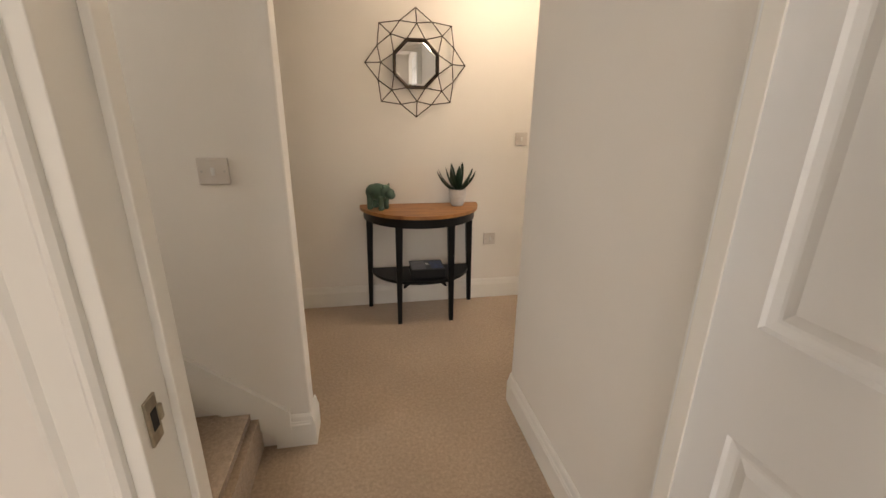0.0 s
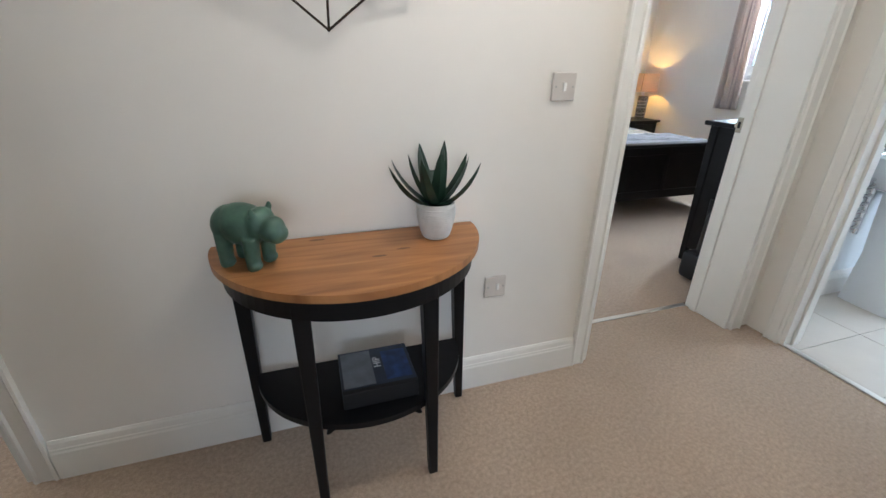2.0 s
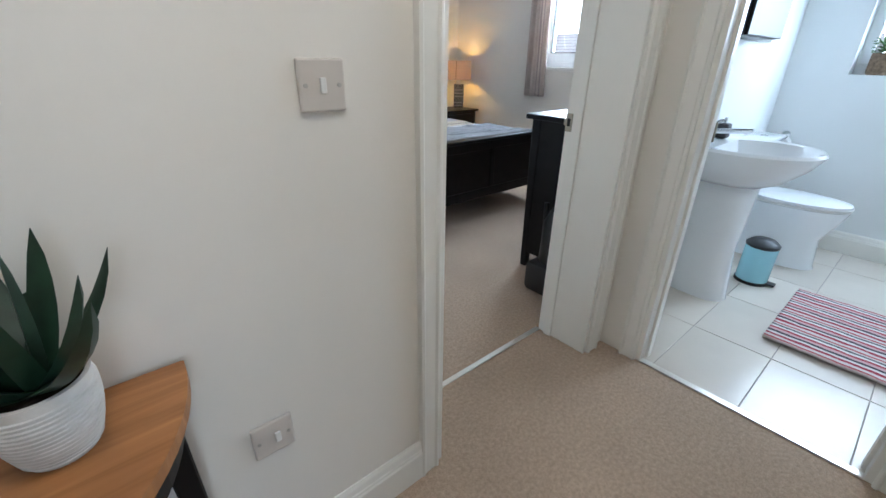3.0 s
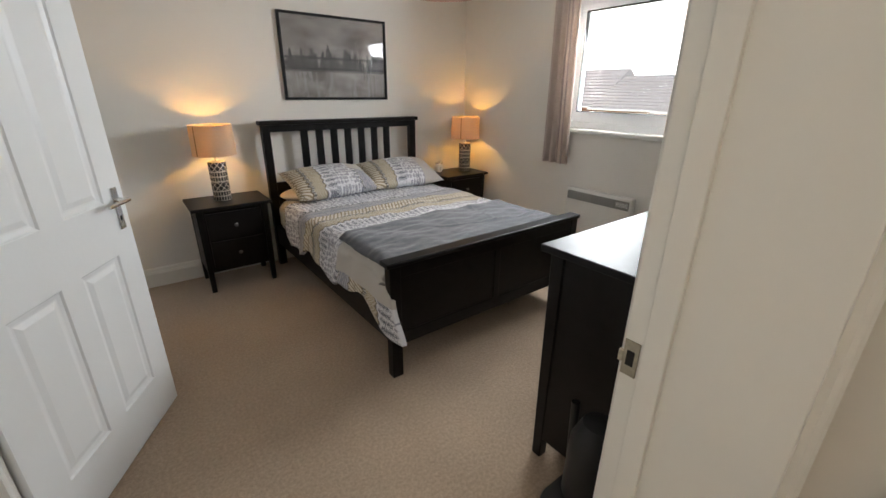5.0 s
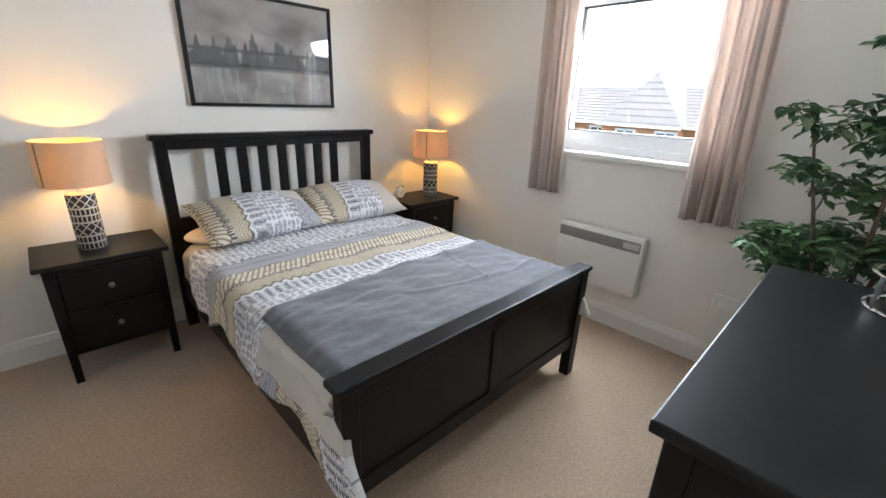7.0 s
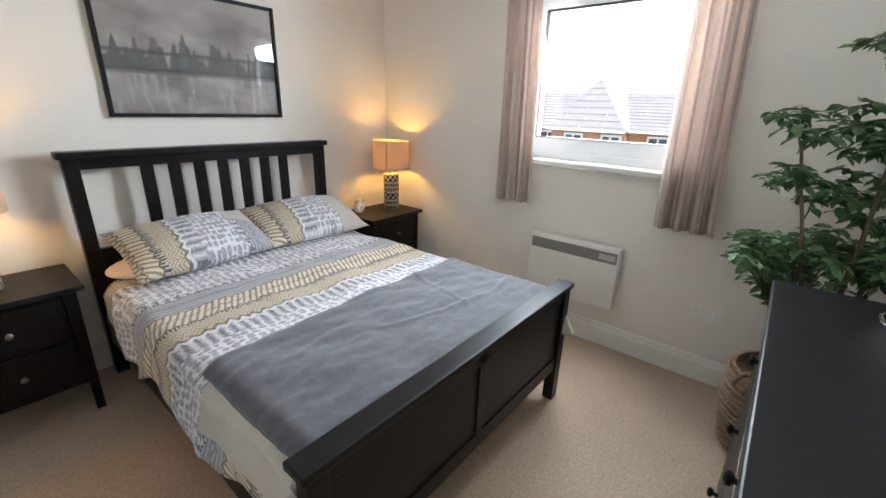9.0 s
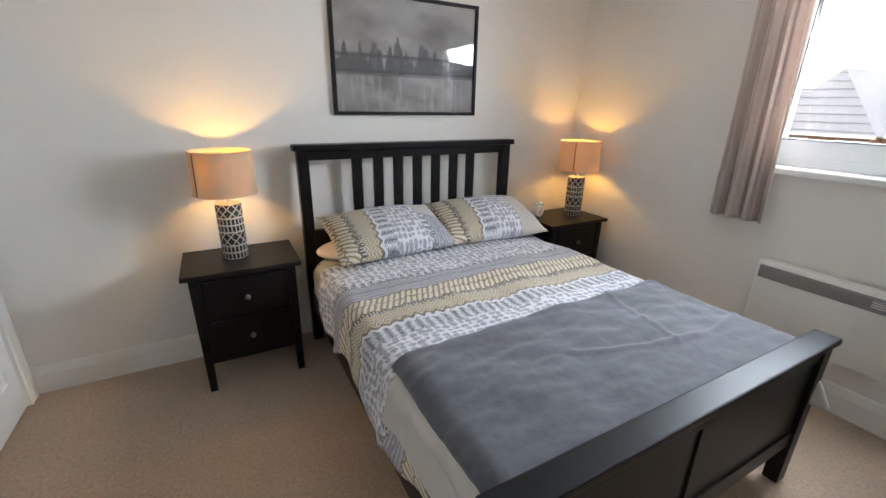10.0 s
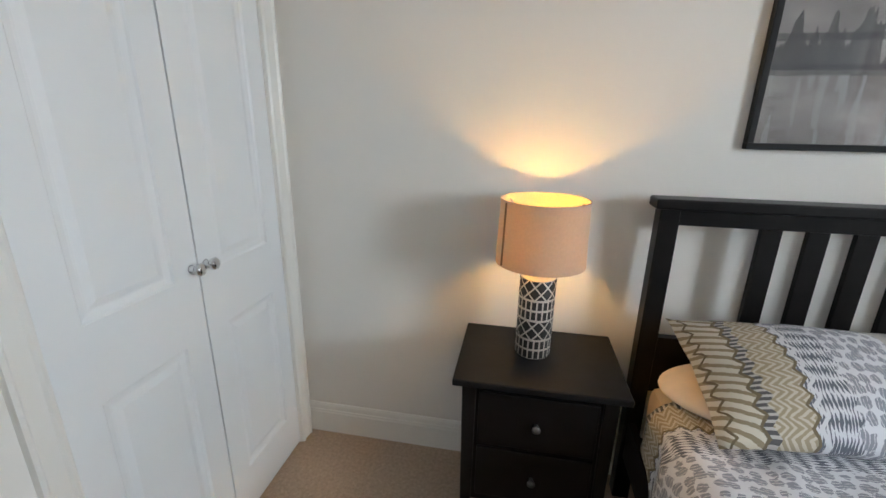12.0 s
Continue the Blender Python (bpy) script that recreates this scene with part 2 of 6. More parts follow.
    for start, col in ((0.012, white), (0.03, hatch), (0.135, spots), (0.415, hatch), (0.452, stitch), (0.466, stripe), (0.52, pale), (0.545, stripe), (0.625, brown), (0.635, och), (0.722, brown), (0.732, och), (0.825, brown), (0.838, stitch), (0.868, olive), (0.988, brown)):
        cur = mix_rgb(nt, mth("GREATER_THAN", u, start), cur, col)
    plain = math_node(nt, "MULTIPLY", math_node(nt, "GREATER_THAN", sep.outputs["Y"], 1.14), math_node(nt, "GREATER_THAN", x, 0.31))
    cur = mix_rgb(nt, plain, cur, (0.50, 0.47, 0.43))
    nt.links.new(cur, b.inputs["Base Color"])
    bp = nt.nodes.new("ShaderNodeBump")
    bp.inputs["Strength"].default_value, bp.inputs["Distance"].default_value = 0.3, 0.004
    nt.links.new(fine.outputs["Fac"], bp.inputs["Height"])
    nt.links.new(bp.outputs["Normal"], b.inputs["Normal"])
    return m


def shade_mat(name, color, trans=0.55):
    m = mat(name, color, 0.9, var=0.05, scale=120, bump=0.2, bump_scale=300)
    nt = m.node_tree
    b = nt.nodes["Principled BSDF"]
    t = nt.nodes.new("ShaderNodeBsdfTranslucent")
    t.inputs["Color"].default_value = (*color, 1)
    mx = nt.nodes.new("ShaderNodeMixShader")
    mx.inputs[0].default_value = trans
    nt.links.new(b.outputs[0], mx.inputs[1])
    nt.links.new(t.outputs[0], mx.inputs[2])
    nt.links.new(mx.outputs[0], nt.nodes["Material Output"].inputs["Surface"])
    return m


def curtain_mat():
    """Taupe cloth with woven stripes running down it, a little light coming through."""
    m = shade_mat("taupe_curtain", (0.66, 0.57, 0.51), 0.36)
    nt = m.node_tree
    b = nt.nodes["Principled BSDF"]
    uv = nt.nodes.new("ShaderNodeUVMap")
    sep = nt.nodes.new("ShaderNodeSeparateXYZ")
    nt.links.new(uv.outputs["UV"], sep.inputs["Vector"])
    u = sep.outputs["X"]
    wide = math_node(nt, "GREATER_THAN", math_node(nt, "SINE", math_node(nt, "MULTIPLY", u, 31)), 0.45)
    thin = math_node(nt, "GREATER_THAN", math_node(nt, "SINE", math_node(nt, "MULTIPLY", u, 140)), 0.1)
    fac = math_node(nt, "MULTIPLY", wide, math_node(nt, "ADD", 0.3, math_node(nt, "MULTIPLY", thin, 0.5)))
    old = b.inputs["Base Color"].links[0].from_socket
    col = mix_rgb(nt, fac, old, (0.36, 0.29, 0.27))
    nt.links.new(col, b.inputs["Base Color"])
    nt.links.new(col, nt.nodes["Translucent BSDF"].inputs["Color"])
    return m


def glass_mat():
    m = bpy.data.materials.new("clear_glass")
    m.use_nodes = True
    nt = m.node_tree
    g = nt.nodes.new("ShaderNodeBsdfGlossy")
    g.inputs["Roughness"].default_value = 0.02
    t = nt.nodes.new("ShaderNodeBsdfTransparent")
    fr = nt.nodes.new("ShaderNodeFresnel")
    fr.inputs["IOR"].default_value = 1.45
    mx = nt.nodes.new("ShaderNodeMixShader")
    nt.links.new(fr.outputs[0], mx.inputs[0])
    nt.links.new(t.outputs[0], mx.inputs[1])
    nt.links.new(g.outputs[0], mx.inputs[2])
    nt.links.new(mx.outputs[0], nt.nodes["Material Output"].inputs["Surface"])
    return m


def emit_mat(name, color, strength):
    m = bpy.data.materials.new(name)
    m.use_nodes = True
    b = m.node_tree.nodes["Principled BSDF"]
    b.inputs["Base Color"].default_value = (*color, 1)
    b.inputs["Emission Color"].default_value = (*color, 1)
    b.inputs["Emission Strength"].default_value = strength
    if strength > 5:
        m.cycles.emission_sampling = "NONE"
    return m


def throw_mat():
    m = mat("grey_brushed_throw", (0.098, 0.100, 0.114), 0.95, var=0.13, scale=38, bump=0.25, bump_scale=140, spec=0.1)
    m.node_tree.nodes["Principled BSDF"].inputs["Sheen Weight"].default_value = 0.4
    return m


def lattice_mat():
    """Black glaze with a raised white lattice, for the lamp bases: rows of diagonals and of tall bricks."""
    m = mat("lattice_glaze", (0.03, 0.025, 0.022), 0.4)
    nt = m.node_tree
    b = nt.nodes["Principled BSDF"]
    uv = nt.nodes.new("ShaderNodeUVMap")
    sep = nt.nodes.new("ShaderNodeSeparateXYZ")
    nt.links.new(uv.outputs["UV"], sep.inputs["Vector"])
    x, y = sep.outputs["X"], sep.outputs["Y"]
    a = math_node(nt, "PINGPONG", math_node(nt, "ADD", math_node(nt, "MULTIPLY", x, 9), math_node(nt, "MULTIPLY", y, 6)), 0.5)
    c = math_node(nt, "PINGPONG", math_node(nt, "SUBTRACT", math_node(nt, "MULTIPLY", x, 9), math_node(nt, "MULTIPLY", y, 6)), 0.5)
    h = math_node(nt, "PINGPONG", math_node(nt, "MULTIPLY", y, 8), 0.5)
    rim = math_node(nt, "LESS_THAN", math_node(nt, "PINGPONG", math_node(nt, "MULTIPLY", y, 4), 0.5), 0.055)
    dia = math_node(nt, "MAXIMUM", rim, math_node(nt, "LESS_THAN", math_node(nt, "MINIMUM", a, c), 0.08))
    v = math_node(nt, "PINGPONG", math_node(nt, "MULTIPLY", x, 20), 0.5)
    bri = math_node(nt, "MAXIMUM", math_node(nt, "LESS_THAN", v, 0.14), math_node(nt, "LESS_THAN", h, 0.11))
    band = math_node(nt, "GREATER_THAN", math_node(nt, "FRACT", math_node(nt, "MULTIPLY", y, 1.999)), 0.5)
    fac = math_node(nt, "ADD", math_node(nt, "MULTIPLY", dia, band), math_node(nt, "MULTIPLY", bri, math_node(nt, "SUBTRACT", 1.0, band)))
    nt.links.new(mix_rgb(nt, fac, (0.02, 0.017, 0.015), (0.62, 0.56, 0.48)), b.inputs["Base Color"])
    bp = nt.nodes.new("ShaderNodeBump")
    bp.inputs["Strength"].default_value, bp.inputs["Distance"].default_value = 1.0, 0.004
    nt.links.new(fac, bp.inputs["Height"])
    nt.links.new(bp.outputs["Normal"], b.inputs["Normal"])
    return m


def skyline_mat():
    """Grey-brown abstract painting of towers and a bridge with reflections in water."""
    m = bpy.data.materials.new("skyline_print")
    m.use_nodes = True
    nt = m.node_tree
    b = nt.nodes["Principled BSDF"]
    b.inputs["Roughness"].default_value = 0.5
    uv = nt.nodes.new("ShaderNodeUVMap")
    sep = nt.nodes.new("ShaderNodeSeparateXYZ")
    nt.links.new(uv.outputs["UV"], sep.inputs["Vector"])
    x, y = sep.outputs["X"], sep.outputs["Y"]

    def nz(sx, sy, sc, det=4):
        mp = nt.nodes.new("ShaderNodeMapping")
        mp.inputs["Scale"].default_value = (sx, sy, 1)
        nt.links.new(uv.outputs["UV"], mp.inputs["Vector"])
        n = nt.nodes.new("ShaderNodeTexNoise")
        n.inputs["Scale"].default_value, n.inputs["Detail"].default_value = sc, det
        nt.links.new(mp.outputs["Vector"], n.inputs["Vector"])
        return n.outputs["Fac"]
    cloud = nz(1, 1.4, 3.5, 6)
    cols = nz(9, 0.25, 2.2, 3)
    smear = nz(14, 1.2, 2.0, 4)
    r = nt.nodes.new("ShaderNodeValToRGB")
    r.color_ramp.elements[0].position, r.color_ramp.elements[0].color = 0.3, (0.16, 0.135, 0.12, 1)
    r.color_ramp.elements[1].position, r.color_ramp.elements[1].color = 0.72, (0.46, 0.41, 0.37, 1)
    nt.links.new(cloud, r.inputs["Fac"])
    mid = math_node(nt, "MULTIPLY", math_node(nt, "MULTIPLY", math_node(nt, "SUBTRACT", 0.85, x), math_node(nt, "ADD", x, 0.15)), 0.42)
    top = math_node(nt, "ADD", 0.42, math_node(nt, "MULTIPLY", math_node(nt, "SUBTRACT", cols, 0.36), math_node(nt, "ADD", mid, 0.75)))
    tower = math_node(nt, "MULTIPLY", math_node(nt, "LESS_THAN", y, top), math_node(nt, "GREATER_THAN", y, 0.36))
    fac = math_node(nt, "MULTIPLY", tower, math_node(nt, "ADD", 0.35, math_node(nt, "MULTIPLY", smear, 0.8)))
    col = mix_rgb(nt, fac, r.outputs["Color"], (0.035, 0.033, 0.034))
    bridge = math_node(nt, "LESS_THAN", math_node(nt, "ABSOLUTE", math_node(nt, "SUBTRACT", y, 0.50)), 0.016)
    col = mix_rgb(nt, math_node(nt, "MULTIPLY", bridge, 0.7), col, (0.05, 0.045, 0.045))
    shore = math_node(nt, "LESS_THAN", math_node(nt, "ABSOLUTE", math_node(nt, "SUBTRACT", y, 0.36)), 0.025)
    col = mix_rgb(nt, math_node(nt, "MULTIPLY", shore, smear), col, (0.03, 0.03, 0.03))
    water = math_node(nt, "MULTIPLY", math_node(nt, "LESS_THAN", y, 0.34), math_node(nt, "GREATER_THAN", smear, 0.56))
    col = mix_rgb(nt, math_node(nt, "MULTIPLY", water, 0.55), col, (0.42, 0.39, 0.37))
    nt.links.new(col, b.inputs["Base Color"])
    return m


def stripes_mat(name, cols, period, axis, rough=0.9):
    m = bpy.data.materials.new(name)
    m.use_nodes = True
    nt = m.node_tree
    b = nt.nodes["Principled BSDF"]
    b.inputs["Roughness"].default_value = rough
    tc = nt.nodes.new("ShaderNodeTexCoord")
    sep = nt.nodes.new("ShaderNodeSeparateXYZ")
    nt.links.new(tc.outputs["Object"], sep.inputs["Vector"])
    n = nt.nodes.new("ShaderNodeTexNoise")
    n.inputs["Scale"].default_value = 60
    nt.links.new(tc.outputs["Object"], n.inputs["Vector"])
    u = math_node(nt, "FRACT", math_node(nt, "DIVIDE", math_node(nt, "ADD", sep.outputs[axis], math_node(nt, "MULTIPLY", n.outputs["Fac"], 0.004)), period))
    r = nt.nodes.new("ShaderNodeValToRGB")
    r.color_ramp.interpolation = "CONSTANT"
    for i, (p, c) in enumerate(cols):
        e = r.color_ramp.elements[i] if i < 2 else r.color_ramp.elements.new(p)
        e.position, e.color = p, (*c, 1)
    nt.links.new(u, r.inputs["Fac"])
    nt.links.new(r.outputs["Color"], b.inputs["Base Color"])
    bp = nt.nodes.new("ShaderNodeBump")
    bp.inputs["Strength"].default_value = 0.4
    nt.links.new(n.outputs["Fac"], bp.inputs["Height"])
    nt.links.new(bp.outputs["Normal"], b.inputs["Normal"])
    return m


def random_mat(name, color, rough, var):
    """A material whose pieces differ a little in tone by Object Info's Random."""
    m = mat(name, color, rough, var=0.04, scale=4)
    nt = m.node_tree
    b = nt.nodes["Principled BSDF"]
    old = b.inputs["Base Color"].links[0].from_socket
    oi = nt.nodes.new("ShaderNodeObjectInfo")
    hsv = nt.nodes.new("ShaderNodeHueSaturation")
    nt.links.new(old, hsv.inputs["Color"])
    nt.links.new(math_node(nt, "ADD", math_node(nt, "MULTIPLY", oi.outputs["Random"], var), 1 - var / 2), hsv.inputs["Value"])
    nt.links.new(hsv.outputs["Color"], b.inputs["Base Color"])
    return m


def leaf_mat():
    m = mat("fig_leaf", (0.045, 0.105, 0.035), 0.38, var=0.3, scale=20)
    nt = m.node_tree
    b = nt.nodes["Principled BSDF"]
    g = nt.nodes.new("ShaderNodeNewGeometry")
    r = nt.nodes.new("ShaderNodeValToRGB")
    r.color_ramp.elements[0].color = (0.045, 0.115, 0.042, 1)
    r.color_ramp.elements[1].color = (0.17, 0.29, 0.11, 1)
    e = r.color_ramp.elements.new(0.9)
    e.color = (0.11, 0.20, 0.075, 1)
    r.color_ramp.elements[2].color = (0.42, 0.48, 0.32, 1)
    nt.links.new(g.outputs["Random Per Island"], r.inputs["Fac"])
    nt.links.new(r.outputs["Color"], b.inputs["Base Color"])
    return m


M_CARPET, M_OAK, M_BED, M_THROW, M_LATTICE, M_SKYLINE, M_GLASS = carpet(), oak(), bedding(), throw_mat(), lattice_mat(), skyline_mat(), glass_mat()
M_SHADE = shade_mat("peach_linen_shade", (0.62, 0.49, 0.36), 0.30)
M_SEAM = mat("shade_seam", (0.24, 0.17, 0.10), 0.9)
M_PSHADE = shade_mat("pink_fabric_shade", (0.60, 0.42, 0.34), 0.4)
M_CURTAIN = curtain_mat()
M_BULB = emit_mat("lit_bulb", (1.0, 0.62, 0.25), 12)
M_FIGLEAF = leaf_mat()
M_TILE = random_mat("cream_floor_tile", (0.66, 0.60, 0.52), 0.22, 0.08)
M_GROUT = mat("tile_grout", (0.42, 0.39, 0.36), 0.9)
M_MAT = stripes_mat("striped_cotton_mat", [(0, (0.62, 0.55, 0.52)), (0.12, (0.30, 0.03, 0.05)), (0.24, (0.66, 0.60, 0.58)), (0.34, (0.05, 0.04, 0.05)), (0.44, (0.55, 0.35, 0.35)), (0.56, (0.33, 0.04, 0.06)), (0.66, (0.7, 0.66, 0.64)), (0.76, (0.10, 0.09, 0.10)), (0.84, (0.6, 0.5, 0.48)), (0.92, (0.36, 0.08, 0.09))], 0.17, 0)
M_GREYDUV = mat("grey_satin_duvet", (0.22, 0.23, 0.26), 0.55, var=0.45, scale=22, bump=0.2, bump_scale=60)
M_BOOKCOVER = mat("dark_book_cover", (0.02, 0.03, 0.05), 0.3, var=0.5, scale=8)
M_MIRROR = mat("mirror_silver", (0.88, 0.88, 0.87), 0.01, 1.0, var=0.0)
M_POSTER = mat("black_white_print", (0.16, 0.16, 0.17), 0.4, var=0.9, scale=4)

# ---- building helpers ----
def bx(bm, x0, y0, z0, x1, y1, z1, bev=0.0):
    g = bmesh.ops.create_cube(bm, size=1, matrix=Matrix.Translation(((x0 + x1) / 2, (y0 + y1) / 2, (z0 + z1) / 2)) @ Matrix.Diagonal((x1 - x0, y1 - y0, z1 - z0, 1)))
    if bev:
        edges = {e for v in g["verts"] for e in v.link_edges}
        bmesh.ops.bevel(bm, geom=list(edges), offset=bev, segments=2, affect="EDGES", profile=0.5)
    return bm


def box(x0, y0, z0, x1, y1, z1, bev=0.003):
    return bx(bmesh.new(), x0, y0, z0, x1, y1, z1, bev)


def tube(bm, a, b, r0, r1=None, seg=16, caps=True):
    a, b = Vector(a), Vector(b)
    d = b - a
    m = Matrix.Translation((a + b) / 2) @ d.to_track_quat("Z", "Y").to_matrix().to_4x4()
    bmesh.ops.create_cone(bm, cap_ends=caps, segments=seg, radius1=r0, radius2=r0 if r1 is None else r1, depth=d.length, matrix=m)
    return bm


def lathe(bm, profile, at=(0, 0, 0), seg=32):
    """A turned shape: rows of (radius, height), with UVs left to the caller."""
    rings = []
    for r, z in profile:
        rings.append([bm.verts.new((at[0] + r * math.cos(2 * math.pi * i / seg), at[1] + r * math.sin(2 * math.pi * i / seg), at[2] + z)) for i in range(seg)])
    for a, b in zip(rings, rings[1:]):
        for i in range(seg):
            bm.faces.new((a[i], a[(i + 1) % seg], b[(i + 1) % seg], b[i]))
    return bm


def root_of(ob):
    while ob.parent:
        ob = ob.parent
    return ob


def part(name, bm, material, parent=None, label="", smooth=False):
    """Links a bmesh, given in world metres, as one mesh object under a thing or a part."""
    me = bpy.data.meshes.new(name)
    if parent is not None:
        bmesh.ops.translate(bm, verts=bm.verts, vec=-root_of(parent).location)
    bmesh.ops.recalc_face_normals(bm, faces=bm.faces)
    if smooth:
        for f in bm.faces:
            f.smooth = True
        for e in bm.edges:
            if len(e.link_faces) == 2 and e.calc_face_angle(0) > 0.7:
                e.smooth = False
    bm.to_mesh(me)
    bm.free()
    me.materials.append(material)
    ob = new(name, me)
    ob.parent = parent
    if label:
        ob["label"] = label
    return ob


def thing(name, at, label, category, group=""):
    ob = new(name)
    ob.location = at
    ob.empty_display_size = 0.1
    return tagged(ob, label, category, group)


def structure(name, bm, material, label, category, smooth=False):
    return tagged(part(name, bm, material, None, "", smooth), label, category, "", "structure")


def strip(bm, prof, a, b):
    """Extrudes a closed profile (out, up) from a to b along a wall; out is to the right of the way from a to b."""
    a, b = Vector(a), Vector(b)
    d = (b - a).normalized()
    n = Vector((d.y, -d.x, 0))
    ends = [[bm.verts.new(p + n * o + Vector((0, 0, u))) for o, u in prof] for p in (a, b)]
    k = len(prof)
    for i in range(k):
        bm.faces.new((ends[0][i], ends[0][(i + 1) % k], ends[1][(i + 1) % k], ends[1][i]))
    bm.faces.new(ends[0])
    bm.faces.new(ends[1][::-1])
    return bm


SKIRT = [(0, 0), (0.018, 0), (0.018, 0.105), (0.015, 0.112), (0.015, 0.118), (0.012, 0.122), (0.009, 0.140), (0.004, 0.150), (0, 0.150)]
H = 2.42

# ---- setting ----
CARPET_TOP = 0.0
bm = bmesh.new()
bx(bm, -5.1, -6.1, -0.12, 2.44, 4.4, 0)
bx(bm, 2.44, 0.13, -0.12, 4.98, 4.4, 0)
structure("floor", bm, M_CARPET, "beige cut-pile carpet through hall and bedrooms", "carpet")
structure("ceiling", box(-5.2, -6.2, H, 5.0, 4.5, H + 0.1, 0), M_CEIL, "plain white painted ceiling", "ceiling")

bm = bmesh.new()
for x0, x1 in ((-5.1, -1.49), (-0.65, 1.397), (2.28, 2.55)):
    bx(bm, x0, 0, 0, x1, 0.25, H)
for x0, x1 in ((-1.49, -0.65), (1.397, 2.28)):
    bx(bm, x0, 0, 2.04, x1, 0.25, H)
structure("wall_hall_north", bm, M_WALL, "cream painted hall wall with two doorways", "wall")
structure("wall_bath_north", box(2.55, 0.13, 0, 4.98, 0.25, H, 0), M_WALL, "cream painted wall between bedroom and bathroom", "wall")
structure("wall_bath_lining", box(2.55, 0.118, 0, 4.72, 0.126, H, 0), M_WALL_COOL, "pale painted bathroom wall", "wall")
bm = bmesh.new()
for y0, y1 in ((-2.0, -0.95), (-0.17, 0)):
    bx(bm, 2.43, y0, 0, 2.55, y1, H)
bx(bm, 2.43, -0.95, 2.04, 2.55, -0.17, H)
structure("wall_hall_east", bm, M_WALL, "cream painted hall wall with the bathroom doorway", "wall")
bm = bmesh.new()
bx(bm, 0.705, -2.2, 0, 0.82, -1.2, H, 0.006)
bx(bm, 0.81, -1.32, 0, 2.43, -1.2, H)
structure("wall_passage_east", bm, M_WALL, "cream painted passage wall ending at a corner", "wall")
bm = bmesh.new()
bx(bm, -2.6, -1.33, 0, -0.22, -1.23, H, 0.006)
structure("wall_stairs", bm, M_WALL, "cream painted wall beside the carpeted stairs", "wall")
bm = bmesh.new()
bx(bm, -2.6, -2.34, 0, -0.25, -2.2, H)
bx(bm, 0.69, -2.34, 0, 0.95, -2.2, H)
bx(bm, -0.25, -2.34, 2.04, 0.69, -2.2, H)
structure("wall_lounge", bm, M_WALL, "cream wall with the doorway to the first room", "wall")
bm = bmesh.new()
# the gap from y -2.05 to -1.5 holds the added stair window
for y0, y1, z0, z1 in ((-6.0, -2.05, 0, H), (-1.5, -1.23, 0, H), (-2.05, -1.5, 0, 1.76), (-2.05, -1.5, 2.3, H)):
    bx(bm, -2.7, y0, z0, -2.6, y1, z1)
bx(bm, 0.95, -6.0, 0, 1.05, -2.2, H)
bx(bm, -2.7, -6.1, 0, 1.05, -6.0, 0.85)
bx(bm, -2.7, -6.1, 2.1, 1.05, -6.0, H)
bx(bm, -2.7, -6.1, 0.85, -1.5, -6.0, 2.1)
bx(bm, 0.35, -6.1, 0.85, 1.05, -6.0, 2.1)
structure("wall_first_room", bm, M_WALL, "cream painted walls of the first room", "wall")
structure("wall_hall_west", box(-2.7, -1.23, 0, -2.6, 0, H, 0), M_WALL, "cream painted end wall of the hall", "wall")
bm = bmesh.new()
for y0, y1, z0, z1 in ((0.25, 1.38, 0, H), (2.16, 2.62, 0, H), (3.53, 3.62, 0, H), (1.38, 2.16, 2.0, H), (2.62, 3.53, 2.04, H)):
    bx(bm, 1.06, y0, z0, 1.16, y1, z1)
structure("wall_bedroom_west", bm, M_WALL, "cream painted wall with wardrobe and door openings", "wall")
structure("wall_closet_back", box(0.42, 0.25, 0, 0.5, 4.3, H, 0), M_WALL, "plain wall behind the wardrobe", "wall")
structure("wall_bedroom_north", box(0.5, 3.62, 0, 4.98, 3.74, H, 0), M_WALL, "cream painted wall behind the bed", "wall")
WY0, WY1, WZ0, WZ1 = 1.16, 2.32, 1.15, 2.15
bm = bmesh.new()
for y0, y1, z0, z1 in ((0.25, WY0, 0, H), (WY1, 3.62, 0, H), (WY0, WY1, 0, WZ0), (WY0, WY1, WZ1, H)):
    bx(bm, 4.72, y0, z0, 4.98, y1, z1)
structure("wall_bedroom_east", bm, M_WALL, "cream painted wall with a white framed window", "wall")
bm = bmesh.new()
for y0, y1, z0, z1 in ((-2.0, -1.25, 0, H), (-0.22, 0.13, 0, H), (-1.25, -0.22, 0, 1.17), (-1.25, -0.22, 2.1, H)):
    bx(bm, 4.72, y0, z0, 4.98, y1, z1)
bx(bm, 2.55, -2.0, 0, 4.72, -1.9, H)
structure("wall_bathroom", bm, M_WALL_COOL, "pale painted bathroom walls with a window niche", "wall")
bm = bmesh.new()
for y0, y1, z0, z1 in ((0.25, 1.3, 0, H), (2.3, 4.3, 0, H), (1.3, 2.3, 0, 0.95), (1.3, 2.3, 2.05, H)):
    bx(bm, -5.1, y0, z0, -5.0, y1, z1)
bx(bm, -5.1, 3.78, 0, 0.42, 3.88, H)
structure("wall_second_bedroom", bm, M_WALL, "cream painted walls of the second bedroom", "wall")

